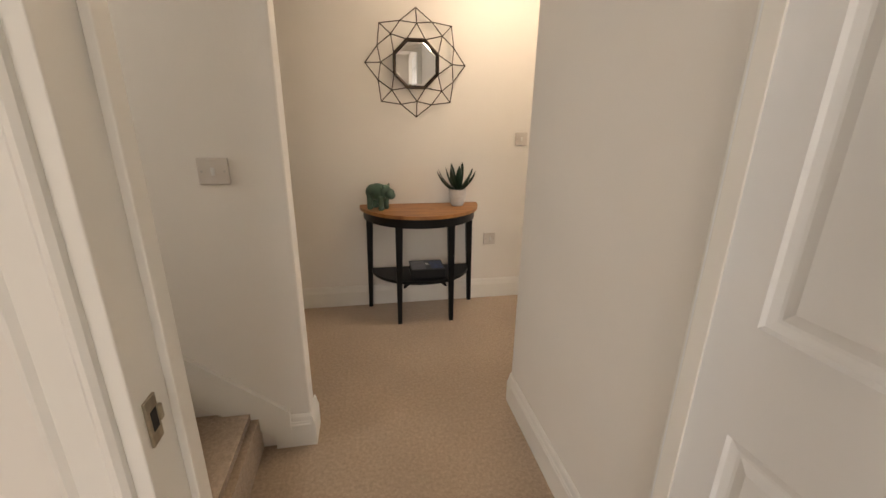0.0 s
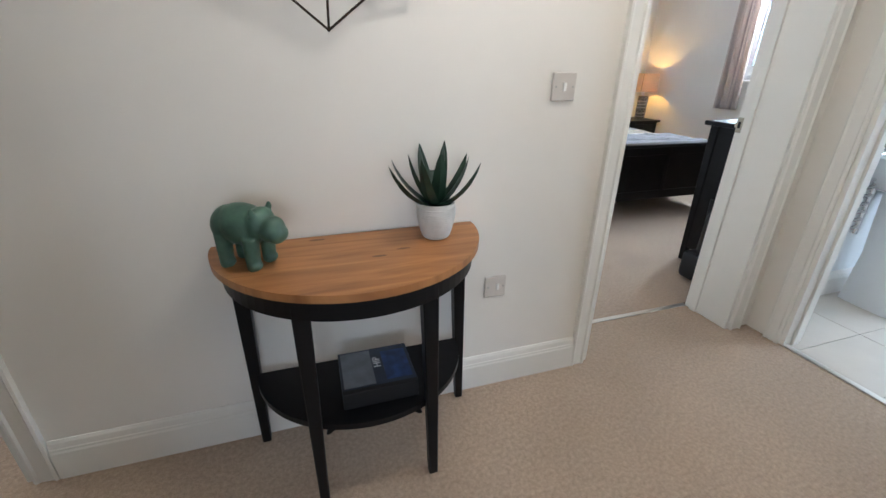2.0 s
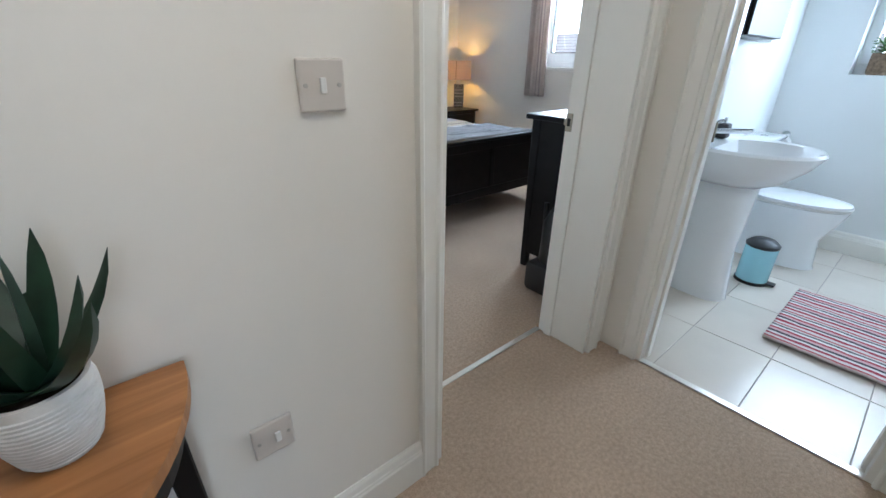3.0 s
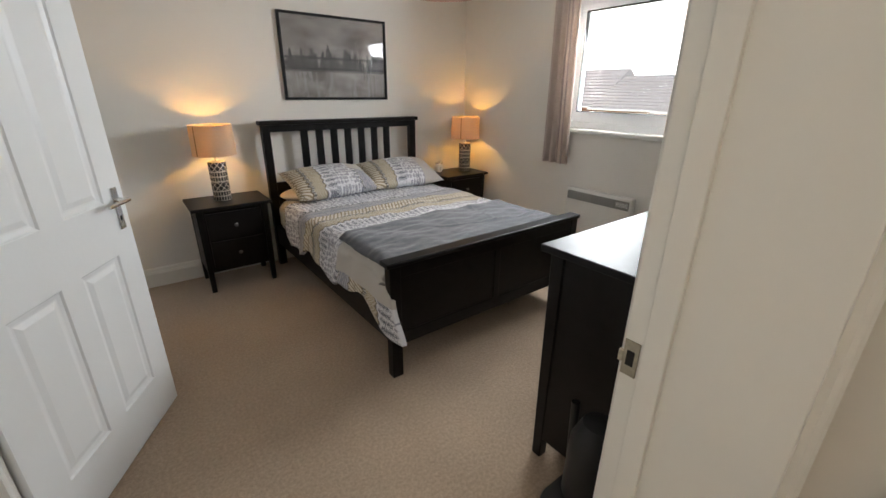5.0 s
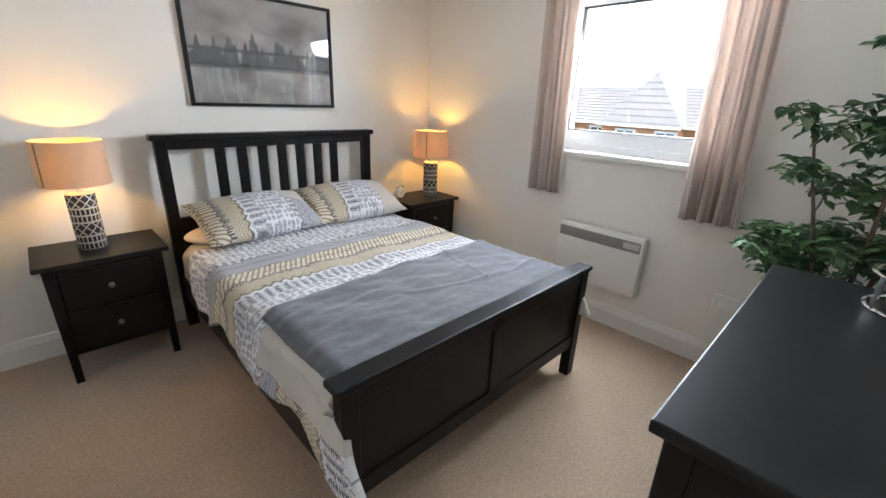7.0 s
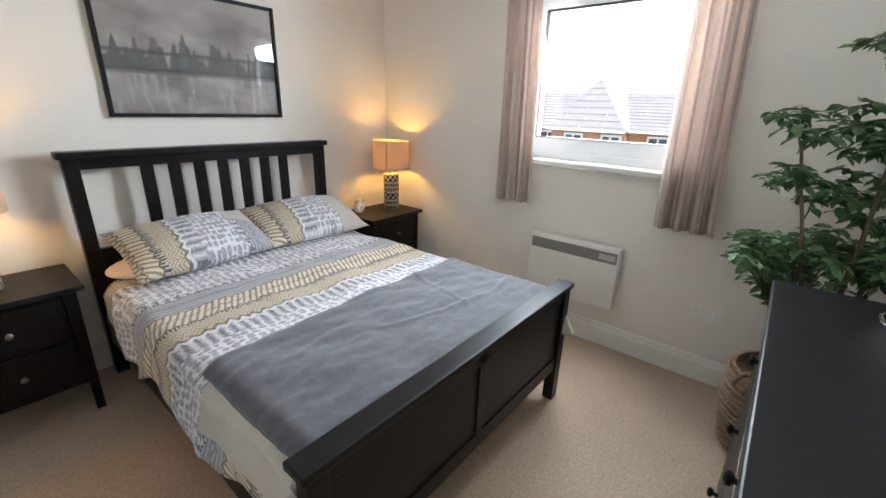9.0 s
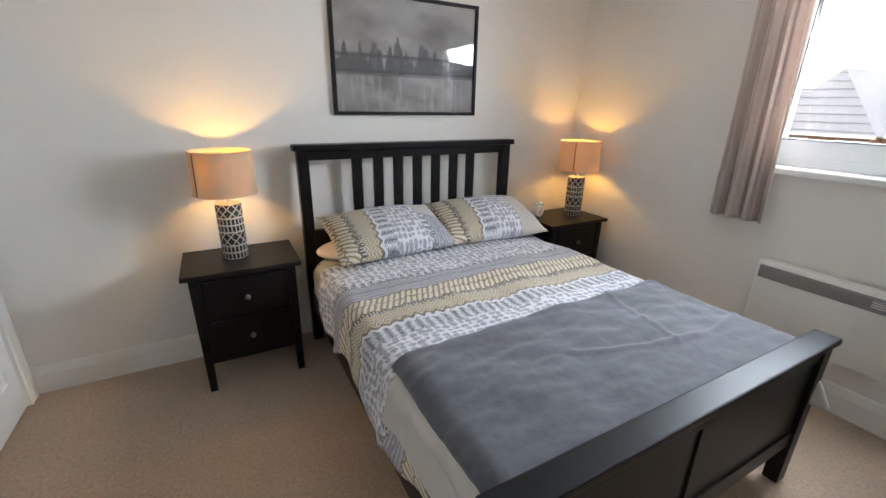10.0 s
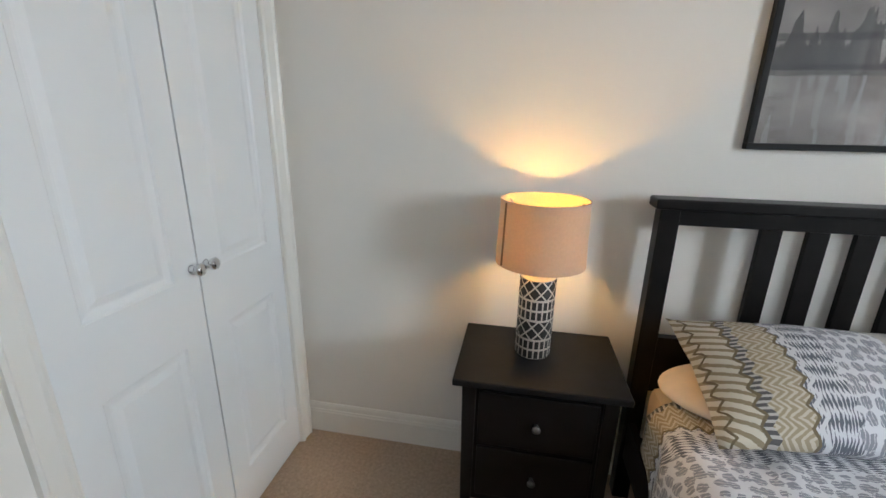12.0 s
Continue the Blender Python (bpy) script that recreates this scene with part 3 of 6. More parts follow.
bm = bmesh.new()
strip(bm, SKIRT, (-0.58, 0, 0), (1.331, 0, 0))
strip(bm, SKIRT, (-2.6, 0, 0), (-1.56, 0, 0))
strip(bm, SKIRT, (0.705, -1.2, 0), (0.705, -2.2, 0))
strip(bm, SKIRT, (2.43, -1.2, 0), (0.705, -1.2, 0))
strip(bm, SKIRT, (-0.22, -1.23, 0), (-2.6, -1.23, 0))
strip(bm, SKIRT, (-0.365, -1.33, 0), (-0.22, -1.33, 0))
strip(bm, SKIRT, (-0.22, -1.348, 0), (-0.22, -1.212, 0))
structure("baseboard", bm, M_GLOSS, "white moulded skirting board in the hall", "skirting board")
bm = bmesh.new()
strip(bm, SKIRT, (1.16, 3.62, 0), (4.72, 3.62, 0))
strip(bm, SKIRT, (4.72, 3.62, 0), (4.72, 0.25, 0))
strip(bm, SKIRT, (4.72, 0.25, 0), (2.35, 0.25, 0))
strip(bm, SKIRT, (1.16, 0.25, 0), (1.16, 1.30, 0))
strip(bm, SKIRT, (1.16, 2.24, 0), (1.16, 2.55, 0))
structure("baseboard_bedroom", bm, M_GLOSS, "white moulded skirting board round the bedroom", "skirting board")
bm = bmesh.new()
strip(bm, SKIRT, (2.55, 0.118, 0), (4.72, 0.118, 0))
strip(bm, SKIRT, (4.72, 0.118, 0), (4.72, -1.9, 0))
structure("baseboard_bathroom", bm, M_GLOSS, "white skirting board in the bathroom", "skirting board")

ARCH = [(0, 0), (0.012, 0), (0.018, 0.006), (0.018, 0.012), (0.013, 0.018), (0.015, 0.055), (0.021, 0.062), (0.019, 0.07), (0, 0.07)]


def architrave(bm, axis, face, side, lo, hi, top):
    """Moulded trim round a doorway: on the wall plane axis = face, standing out to side, outside the opening lo to hi."""
    def put(u, z, o):
        return (face + side * o, u, z) if axis == "x" else (u, face + side * o, z)
    k = len(ARCH)
    rows = []
    for u, s, z in ((lo, -1, 0), (lo, -1, top), (hi, 1, top), (hi, 1, 0)):
        rows.append([bm.verts.new(put(u + s * w, z + (w if z else 0), o)) for o, w in ARCH])
    for a, b in zip(rows, rows[1:]):
        for i in range(k):
            bm.faces.new((a[i], a[(i + 1) % k], b[(i + 1) % k], b[i]))
    bm.faces.new(rows[0])
    bm.faces.new(rows[3][::-1])


def doorway(name, axis, f0, f1, lo, hi, stop, label, top=2.03):
    """Door lining with stops and architraves on both wall faces f0 < f1."""
    d = tagged(new(name), label, "door frame", "", "structure")
    bm = bmesh.new()

    def b2(u0, w0, z0, u1, w1, z1, bev=0.002):
        if axis == "y":
            bx(bm, u0, w0, z0, u1, w1, z1, bev)
        else:
            bx(bm, w0, u0, z0, w1, u1, z1, bev)
    e = 0.002
    b2(lo - 0.001, f0 - e, 0, lo + 0.025, f1 + e, top)
    b2(hi - 0.025, f0 - e, 0, hi + 0.001, f1 + e, top)
    b2(lo, f0 - e, top - 0.025, hi, f1 + e, top + 0.008)
    part("lining", bm, M_GLOSS, d)
    bm = bmesh.new()
    b2(lo + 0.024, stop - 0.02, 0, lo + 0.037, stop + 0.02, top - 0.024)
    b2(hi - 0.037, stop - 0.02, 0, hi - 0.024, stop + 0.02, top - 0.024)
    b2(lo + 0.024, stop - 0.02, top - 0.037, hi - 0.024, stop + 0.02, top - 0.024)
    part("door_stop", bm, M_GLOSS, d)
    for face, side in ((f0, -1), (f1, 1)):
        bm = bmesh.new()
        architrave(bm, axis, face, side, lo + 0.004, hi - 0.004, top)
        part("architrave", bm, M_GLOSS, d)
    return d


door_bed = doorway("door_1", "y", 0, 0.25, 1.397, 2.30, 0.195, "white glossed doorway into the main bedroom, leaf taken off")
door_two = doorway("door_2", "y", 0, 0.25, -1.51, -0.65, 0.195, "white glossed doorway into the second bedroom")
door_bath = doorway("door_3", "x", 2.43, 2.55, -0.97, -0.17, 2.50, "white glossed doorway into the bathroom")
door_first = doorway("door_4", "y", -2.34, -2.2, -0.27, 0.69, -2.24, "white glossed doorway out of the first room")

# keeps and hinge plates on the linings
def keep(parent, at, normal):
    x, y, z = at
    k = part("keep", box(x - 0.002, y - 0.014, z - 0.035, x + 0.002, y + 0.014, z + 0.035, 0.001), M_BRASS, parent, "worn brass latch keep")
    part("keep_hole", box(x - 0.003, y - 0.007, z - 0.014, x + 0.003, y + 0.007, z + 0.016, 0), M_DARK, k)
    part("keep_lip", box(x - 0.004, y + 0.012, z - 0.012, x + 0.004, y + 0.022, z + 0.012, 0.002), M_BRASS, k)


keep(door_bed, (2.273, 0.236, 1.005), -1)
keep(door_bath, (2.53, -0.197, 1.0), 1)
keep(door_first, (-0.243, -2.31, 0.95), 1)
part("rebate", box(1.4215, 0.174, 0, 1.459, 0.2155, 2.004, 0.003), M_GLOSS, door_bed)
for z in (0.27, 1.085, 1.8):
    h = part("hinge_plate", box(1.423, 0.1705, z - 0.045, 1.449, 0.1745, z + 0.045, 0.001), M_STEEL, door_bed, "brushed steel hinge leaf")
    for dx, dz in ((-0.005, -0.031), (0.005, -0.011), (-0.005, 0.011), (0.005, 0.031)):
        part("screw", tube(bmesh.new(), (1.436 + dx, 0.1695, z + dz), (1.436 + dx, 0.172, z + dz), 0.0032, seg=10), M_STEEL, h)
bm = bmesh.new()
bx(bm, 1.422, 0.243, 0, 2.275, 0.268, 0.006, 0.002)
structure("trim_threshold", bm, M_STRIP, "metal carpet strip across the bedroom doorway", "threshold")
bm = bmesh.new()
bx(bm, -1.485, 0.243, 0, -0.675, 0.268, 0.006, 0.002)
structure("trim_threshold_two", bm, M_STRIP, "metal carpet strip across the second doorway", "threshold")
bm = bmesh.new()
bx(bm, 2.425, -0.945, 0, 2.455, -0.195, 0.008, 0.002)
structure("trim_threshold_bath", bm, M_STRIP, "metal strip where carpet meets tiles", "threshold")


def panel_door(name, w, h, m, label, panels, handle, knob=None, t=0.036):
    """A moulded panel leaf in its own plane (x along the leaf from the hinge, z up), set at pose m."""
    d = thing(name, (0, 0, 0), label, "door")
    bm = bmesh.new()
    xs, zs = sorted({0, w, *[v for p in panels for v in (p[0], p[2])]}), sorted({0, h, *[v for p in panels for v in (p[1], p[3])]})
    for s in (-1, 1):
        grid = {(i, j): bm.verts.new((x, s * t / 2, z)) for i, x in enumerate(xs) for j, z in enumerate(zs)}
        for i in range(len(xs) - 1):
            for j in range(len(zs) - 1):
                cx, cz = (xs[i] + xs[i + 1]) / 2, (zs[j] + zs[j + 1]) / 2
                quad = [grid[i, j], grid[i + 1, j], grid[i + 1, j + 1], grid[i, j + 1]]
                if not any(p[0] < cx < p[2] and p[1] < cz < p[3] for p in panels):
                    bm.faces.new(quad)
        for x0, z0, x1, z1 in panels:
            prev = None
            for inset, depth in ((0, 0), (0.006, 0.006), (0.020, 0.009), (0.026, 0.009), (0.046, 0.003)):
                ring = [bm.verts.new((x, s * (t / 2 - depth), z)) for x, z in ((x0 + inset, z0 + inset), (x1 - inset, z0 + inset), (x1 - inset, z1 - inset), (x0 + inset, z1 - inset))]
                if prev:
                    for i in range(4):
                        bm.faces.new((prev[i], prev[(i + 1) % 4], ring[(i + 1) % 4], ring[i]))
                prev = ring
            bm.faces.new(prev)
    for x0, z0, x1, z1 in ((0, 0, w, 0), (0, h, w, h), (0, 0, 0, h), (w, 0, w, h)):
        bm.faces.new([bm.verts.new(c) for c in ((x0, -t / 2, z0), (x1, -t / 2, z1), (x1, t / 2, z1), (x0, t / 2, z0))])
    bmesh.ops.remove_doubles(bm, verts=bm.verts, dist=0.0005)
    leaf = part("leaf", bm, M_DOOR, d)
    if handle:
        for s in (-1, 1):
            f = s * t / 2
            bm = box(w - 0.075, min(f, f + s * 0.006), 0.90, w - 0.035, max(f, f + s * 0.006), 1.07, 0.004)
            pl = part("handle_plate", bm, M_CHROME, d, "chrome lever handle plate")
            bm = tube(bmesh.new(), (w - 0.055, f, 1.02), (w - 0.055, f + s * 0.05, 1.02), 0.009)
            tube(bm, (w - 0.05, f + s * 0.048, 1.02), (w - 0.17, f + s * 0.044, 1.015), 0.009, 0.007)
            part("lever", bm, M_CHROME, pl, "", True)
            part("keyhole", box(w - 0.06, min(f, f + s * 0.008), 0.935, w - 0.05, max(f, f + s * 0.008), 0.955, 0.002), M_DARK, pl)
    if knob:
        kx, kz = knob
        bm = lathe(bmesh.new(), [(0, 0), (0.012, 0), (0.008, 0.008), (0.008, 0.016), (0.017, 0.022), (0.02, 0.03), (0.016, 0.037), (0.006, 0.040), (0, 0.040)], seg=20)
        bmesh.ops.transform(bm, matrix=pose(kx, -t / 2, kz, 90, 0, 0), verts=bm.verts)
        part("knob", bm, M_CHROME, d, "round chrome knob", True)
    d.matrix_basis = m
    return d


def four_panels(w):
    a, g = 0.125, 0.10
    pw = (w - 2 * a - g) / 2
    out = []
    for x0 in (a, a + pw + g):
        out += [(x0, 0.21, x0 + pw, 0.81), (x0, 1.02, x0 + pw, 1.86)]
    return out


panel_door("panel_door", 0.79, 1.98, pose(1.185, 1.40, 0.008, 0, 0, math.degrees(math.atan2(2.068 - 1.40, 1.565 - 1.185))), "white moulded four-panel door standing ajar with chrome lever handle", four_panels(0.79), True)
panel_door("panel_door", 0.80, 1.98, pose(0.672, -2.215, 0.008, 0, 0, -87.5), "white four-panel door standing open beside the passage", four_panels(0.80), True)
for y, turn, kn in ((2.645, 90, 0.405), (3.508, -90, 0.40)):
    w = 0.428
    leaf = panel_door("wardrobe_door", w, 2.0, pose(1.142, y, 0.012, 0, 0, turn), "white two-panel wardrobe door, closed, with chrome knob", [(0.085, 0.18, w - 0.085, 0.78), (0.085, 0.98, w - 0.085, 1.86)], False, None)
    tagged(leaf, group="pair of wardrobe doors")
    yk = y + kn * (1 if turn > 0 else -1)
    bm = lathe(bmesh.new(), [(0, 0), (0.013, 0), (0.008, 0.008), (0.008, 0.016), (0.016, 0.022), (0.02, 0.030), (0.016, 0.038), (0.006, 0.041), (0, 0.041)], seg=20)
    bmesh.ops.transform(bm, matrix=pose(1.160, yk, 1.016, 0, 90, 0), verts=bm.verts)
    bmesh.ops.transform(bm, matrix=leaf.matrix_basis.inverted(), verts=bm.verts)
    me = bpy.data.meshes.new("knob")
    bm.to_mesh(me)
    bm.free()
    me.materials.append(M_CHROME)
    me.polygons.foreach_set("use_smooth", [True] * len(me.polygons))
    ko = new("knob", me)
    ko.parent = leaf
    ko["label"] = "round chrome knob"
d = tagged(new("door_5"), "white frame round the wardrobe doors", "door frame", "", "structure")
bm = bmesh.new()
architrave(bm, "x", 1.16, 1, 2.64, 3.515, 2.02)
part("architrave", bm, M_GLOSS, d)
bm = bmesh.new()
bx(bm, 1.06, 2.62, 0, 1.162, 2.642, 2.04)
bx(bm, 1.06, 3.511, 0, 1.162, 3.53, 2.04)
bx(bm, 1.06, 2.642, 2.016, 1.162, 3.511, 2.04)
part("lining", bm, M_GLOSS, d)
d = tagged(new("door_6"), "white frame of the doorway beside the wardrobe", "door frame", "", "structure")
bm = bmesh.new()
architrave(bm, "x", 1.16, 1, 1.40, 2.14, 1.99)
part("architrave", bm, M_GLOSS, d)

# bedroom window
win = tagged(new("window_1"), "white plastic window with clear glass, closed", "window", "", "structure")


def ring_frame(bm, y0, z0, y1, z1, w, x0, x1, bev=0.004, wb=None):
    wb = wb or w
    bx(bm, x0, y0, z0, x1, y1, z0 + wb, bev)
    bx(bm, x0, y0, z1 - w, x1, y1, z1, bev)
    bx(bm, x0, y0, z0 + wb, x1, y0 + w, z1 - w, bev)
    bx(bm, x0, y1 - w, z0 + wb, x1, y1, z1 - w, bev)
    return bm


part("window_frame", ring_frame(bmesh.new(), WY0, WZ0 + 0.012, WY1, WZ1, 0.05, 4.82, 4.89), M_UPVC, win)
part("sash", ring_frame(bmesh.new(), WY0 + 0.045, WZ0 + 0.06, WY1 - 0.045, WZ1 - 0.045, 0.05, 4.806, 4.87, 0.004, 0.09), M_UPVC, win)
p = part("pane", box(4.838, WY0 + 0.09, WZ0 + 0.145, 4.846, WY1 - 0.09, WZ1 - 0.09, 0), M_GLASS, win)
p.visible_shadow = False
part("gasket", ring_frame(bmesh.new(), WY0 + 0.092, WZ0 + 0.147, WY1 - 0.092, WZ1 - 0.092, 0.006, 4.804, 4.836, 0), M_RUBBER, win)
part("window_sill", box(4.69, WY0 - 0.03, WZ0 - 0.022, 4.83, WY1 + 0.03, WZ0 + 0.012, 0.006), M_GLOSS, win)
# lounge and other windows' frames
for nm, b in (("window_2", (-1.5, -6.06, 0.85, 0.35, -6.02, 2.1)),):
    w2 = tagged(new(nm), "white framed window of the first room", "window", "", "structure")
    bm = bmesh.new()
    for x0, x1, z0, z1 in ((-1.5, 0.35, 0.85, 0.91), (-1.5, 0.35, 2.04, 2.1), (-1.5, -1.44, 0.91, 2.04), (0.29, 0.35, 0.91, 2.04), (-0.61, -0.55, 0.91, 2.04)):
        bx(bm, x0, -6.07, z0, x1, -6.01, z1, 0.004)
    part("window_frame", bm, M_UPVC, w2)
w3 = tagged(new("window_3"), "white framed bathroom window in a deep niche", "window", "", "structure")
part("window_frame", ring_frame(bmesh.new(), -1.25, 1.17, -0.22, 2.1, 0.06, 4.86, 4.92), M_UPVC, w3)

# invented window, out of view, so that cool light reaches the stair wall
w4 = tagged(new("window_4"), "unseen white framed window, added above the stairs to carry a fill light", "window", "", "structure")
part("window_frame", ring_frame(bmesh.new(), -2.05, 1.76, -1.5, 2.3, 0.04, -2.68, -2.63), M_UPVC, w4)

# stairs, going up beside the passage
stairs = tagged(new("stairs"), "carpeted stairs rising beside the passage", "stairs", "", "structure")
for i in range(9):
    x1, z1 = -0.42 - 0.24 * i, 0.19 * (i + 1)
    bm = bmesh.new()
    bx(bm, -2.59, -2.19, z1 - 0.19 if i else 0.001, x1, -1.335, z1)
    top_edge = [e for e in bm.edges if all(abs(v.co.z - z1) < 1e-4 and abs(v.co.x - x1) < 1e-4 for v in e.verts)]
    bmesh.ops.bevel(bm, geom=top_edge, offset=0.03, segments=4, affect="EDGES")
    part("step", bm, M_CARPET, stairs)
bm = bmesh.new()
n0 = [(-0.30, 0.02), (-0.30, 0.175), (-2.2, 1.755), (-2.2, 1.3)]
for yy in (-1.331, -1.350):
    for x, z in n0:
        bm.verts.new((x, yy, z))
bm.verts.ensure_lookup_table()
v = bm.verts
bm.faces.new(v[0:4])
bm.faces.new(v[4:8])
for i in range(4):
    bm.faces.new((v[i], v[(i + 1) % 4], v[4 + (i + 1) % 4], v[4 + i]))
part("stair_string", bm, M_GLOSS, stairs, "white painted string board")

# ---- switches and sockets ----
def wall_plate(name, at, m_rot, w, h, label, rocker, sock=False):
    d = thing(name, (0, 0, 0), label, "switch" if not sock else "socket")
    part("plate", box(-w / 2, -0.010, -h / 2, w / 2, 0, h / 2, 0.004), M_PLATE2 if sock else M_PLATE, d)
    for dx in rocker:
        part("rocker", box(dx - 0.006, -0.015, -0.013, dx + 0.006, -0.009, 0.013, 0.002), M_PLATE2, d)
    for s in (-1, 1):
        part("screw", tube(bmesh.new(), (s * w * 0.36, -0.0115, 0), (s * w * 0.36, -0.009, 0), 0.004, seg=10), M_STEEL, d)
    d.matrix_basis = Matrix.Translation(at) @ m_rot
    return d


R0 = pose(0, 0, 0)
wall_plate("light_switch", (1.125, 0, 1.185), R0, 0.088, 0.088, "square cream plastic light switch on the hall wall", (0,))
wall_plate("fused_switch", (0.928, 0, 0.47), R0, 0.088, 0.088, "square cream fused switch low on the wall", (0.008,))
wall_plate("light_switch", (-0.445, -1.33, 1.155), R0, 0.098, 0.088, "double cream light switch on the stair wall", (0,))
wall_plate("wall_socket", (4.72, 1.02, 0.42), pose(0, 0, 0, 0, 0, -90), 0.146, 0.088, "white double socket on the window wall", (-0.03, 0.03), True)

# ---- hall: console table ----
def half_disc(cx, cy, r, ry, z0, z1, n=40, bev=0.003):
    bm = bmesh.new()
    rim = [(cx + r * math.cos(a), cy - ry * math.sin(a)) for a in [math.pi * i / n for i in range(n + 1)]]
    lo = [bm.verts.new((x, y, z0)) for x, y in rim]
    hi = [bm.verts.new((x, y, z1)) for x, y in rim]
    bm.faces.new(lo)
    bm.faces.new(hi)
    k = len(rim)
    for i in range(k):
        bm.faces.new((lo[i], lo[(i + 1) % k], hi[(i + 1) % k], hi[i]))
    if bev:
        ed = [e for e in bm.edges if abs(e.verts[0].co.z - e.verts[1].co.z) < 1e-5]
        bmesh.ops.bevel(bm, geom=ed, offset=bev, segments=2, affect="EDGES")
    return bm


def leg_bm(x0, y0, z0, s0, x1, y1, z1, s1):
    bm = bmesh.new()
    a = [bm.verts.new((x0 + i * s0 / 2, y0 + j * s0 / 2, z0)) for i, j in ((-1, -1), (1, -1), (1, 1), (-1, 1))]
    b = [bm.verts.new((x1 + i * s1 / 2, y1 + j * s1 / 2, z1)) for i, j in ((-1, -1), (1, -1), (1, 1), (-1, 1))]
    bm.faces.new(a[::-1])
    bm.faces.new(b)
    for i in range(4):
        bm.faces.new((a[i], a[(i + 1) % 4], b[(i + 1) % 4], b[i]))
    bmesh.ops.bevel(bm, geom=bm.edges[:], offset=0.003, segments=1, affect="EDGES")
    return bm


tab = thing("console_table", (0.405, -0.2, 0), "half-moon console table with knotty pine top and black legs", "console table")
part("tabletop", half_disc(0.405, -0.012, 0.408, 0.40, 0.728, 0.750), M_OAK, tab, "oiled knotty pine half-round top")
part("apron", half_disc(0.405, -0.02, 0.385, 0.375, 0.668, 0.728, bev=0), M_BLACKTAB, tab)
part("shelf", half_disc(0.405, -0.05, 0.345, 0.315, 0.280, 0.300), M_BLACKTAB, tab, "black half-round lower shelf")
for xb, yb, xt, yt in ((0.045, -0.046, 0.06, -0.045), (0.777, -0.04, 0.755, -0.045), (0.232, -0.343, 0.238, -0.325), (0.58, -0.342, 0.572, -0.325)):
    lg = part("leg", leg_bm(xb, yb, 0, 0.028, xt, yt, 0.70, 0.046), M_BLACKTAB, tab)
for xb in (0.235, 0.576):
    part("bracket", leg_bm(xb + (0.03 if xb < 0.4 else -0.03), -0.32, 0.245, 0.012, xb + (0.05 if xb < 0.4 else -0.05), -0.31, 0.27, 0.035), M_BLACKTAB, tab)

# book on the shelf
book = thing("book", (0.43, -0.2, 0.300), "thick dark hardback book lying on the shelf", "book")
part("cover", box(0.318, -0.285, 0.301, 0.545, -0.105, 0.306, 0.001), M_BOOKCOVER, book)
part("pages", box(0.322, -0.281, 0.306, 0.541, -0.109, 0.352, 0.001), M_DARK, book)
bm = box(0.318, -0.285, 0.352, 0.545, -0.105, 0.358, 0.001)
part("cover", bm, M_BOOKCOVER, book)
part("spine", box(0.318, -0.301, 0.301, 0.545, -0.284, 0.358, 0.001), M_RUBBER, book)
M_BLUE = mat("blue_print", (0.02, 0.05, 0.16), 0.3, var=0.5, scale=30)
M_GREYCOV = mat("grey_print", (0.16, 0.17, 0.19), 0.35, var=0.2, scale=20)
part("cover_print", box(0.325, -0.278, 0.3581, 0.42, -0.112, 0.3586, 0), M_GREYCOV, book, "grey printed block")
part("cover_print", box(0.455, -0.27, 0.3581, 0.535, -0.13, 0.3586, 0), M_BLUE, book, "blue printed block")


def lettering(text, size, m, material, parent, label=""):
    c = bpy.data.curves.new("lettering", "FONT")
    c.body, c.size, c.align_x, c.align_y, c.extrude = text, size, "CENTER", "CENTER", 0.0003
    tmp = bpy.data.objects.new("lettering", c)
    scene.collection.objects.link(tmp)
    bpy.context.view_layer.update()
    me = bpy.data.meshes.new_from_object(tmp.evaluated_get(bpy.context.evaluated_depsgraph_get()))
    bpy.data.objects.remove(tmp)
    me.transform(Matrix.Translation(-root_of(parent).location) @ m)
    me.materials.clear()
    me.materials.append(material)
    ob = new("lettering", me)
    ob.parent = parent
    if label:
        ob["label"] = label
    return ob


lettering("HIP", 0.034, pose(0.437, -0.18, 0.3588, 0, 0, 90), M_WHITE, book, "white title lettering")
lettering("HIP HOTELS", 0.019, pose(0.40, -0.2895, 0.330, 90, 0, 0), M_WHITE, book, "white spine lettering")

# hippo figure: one mesh
bm = bmesh.new()


def blob(cx, cy, cz, rx, ry, rz, rot=0):
    bmesh.ops.create_icosphere(bm, subdivisions=3, radius=1, matrix=pose(cx, cy, cz, 0, rot, 0) @ Matrix.Diagonal((rx, ry, rz, 1)))


blob(0.11, 0, 0.105, 0.075, 0.048, 0.052, 4)
blob(0.07, 0, 0.102, 0.045, 0.045, 0.048)
blob(0.165, 0, 0.112, 0.034, 0.038, 0.042, 20)
blob(0.20, 0, 0.10, 0.030, 0.032, 0.034, 30)
blob(0.217, 0, 0.088, 0.019, 0.029, 0.022, 20)
blob(0.172, -0.030, 0.147, 0.009, 0.006, 0.012)
blob(0.172, 0.030, 0.147, 0.009, 0.006, 0.012)
for x in (0.065, 0.15):
    for y in (-0.027, 0.027):
        tube(bm, (x, y, 0.0), (x + 0.004, y, 0.085), 0.0165, 0.021, 14)
        bmesh.ops.create_icosphere(bm, subdivisions=2, radius=0.019, matrix=Matrix.Translation((x + 0.005, y, 0.012)) @ Matrix.Diagonal((1.05, 1, 0.6, 1)))
me = bpy.data.meshes.new("hippo_figure")
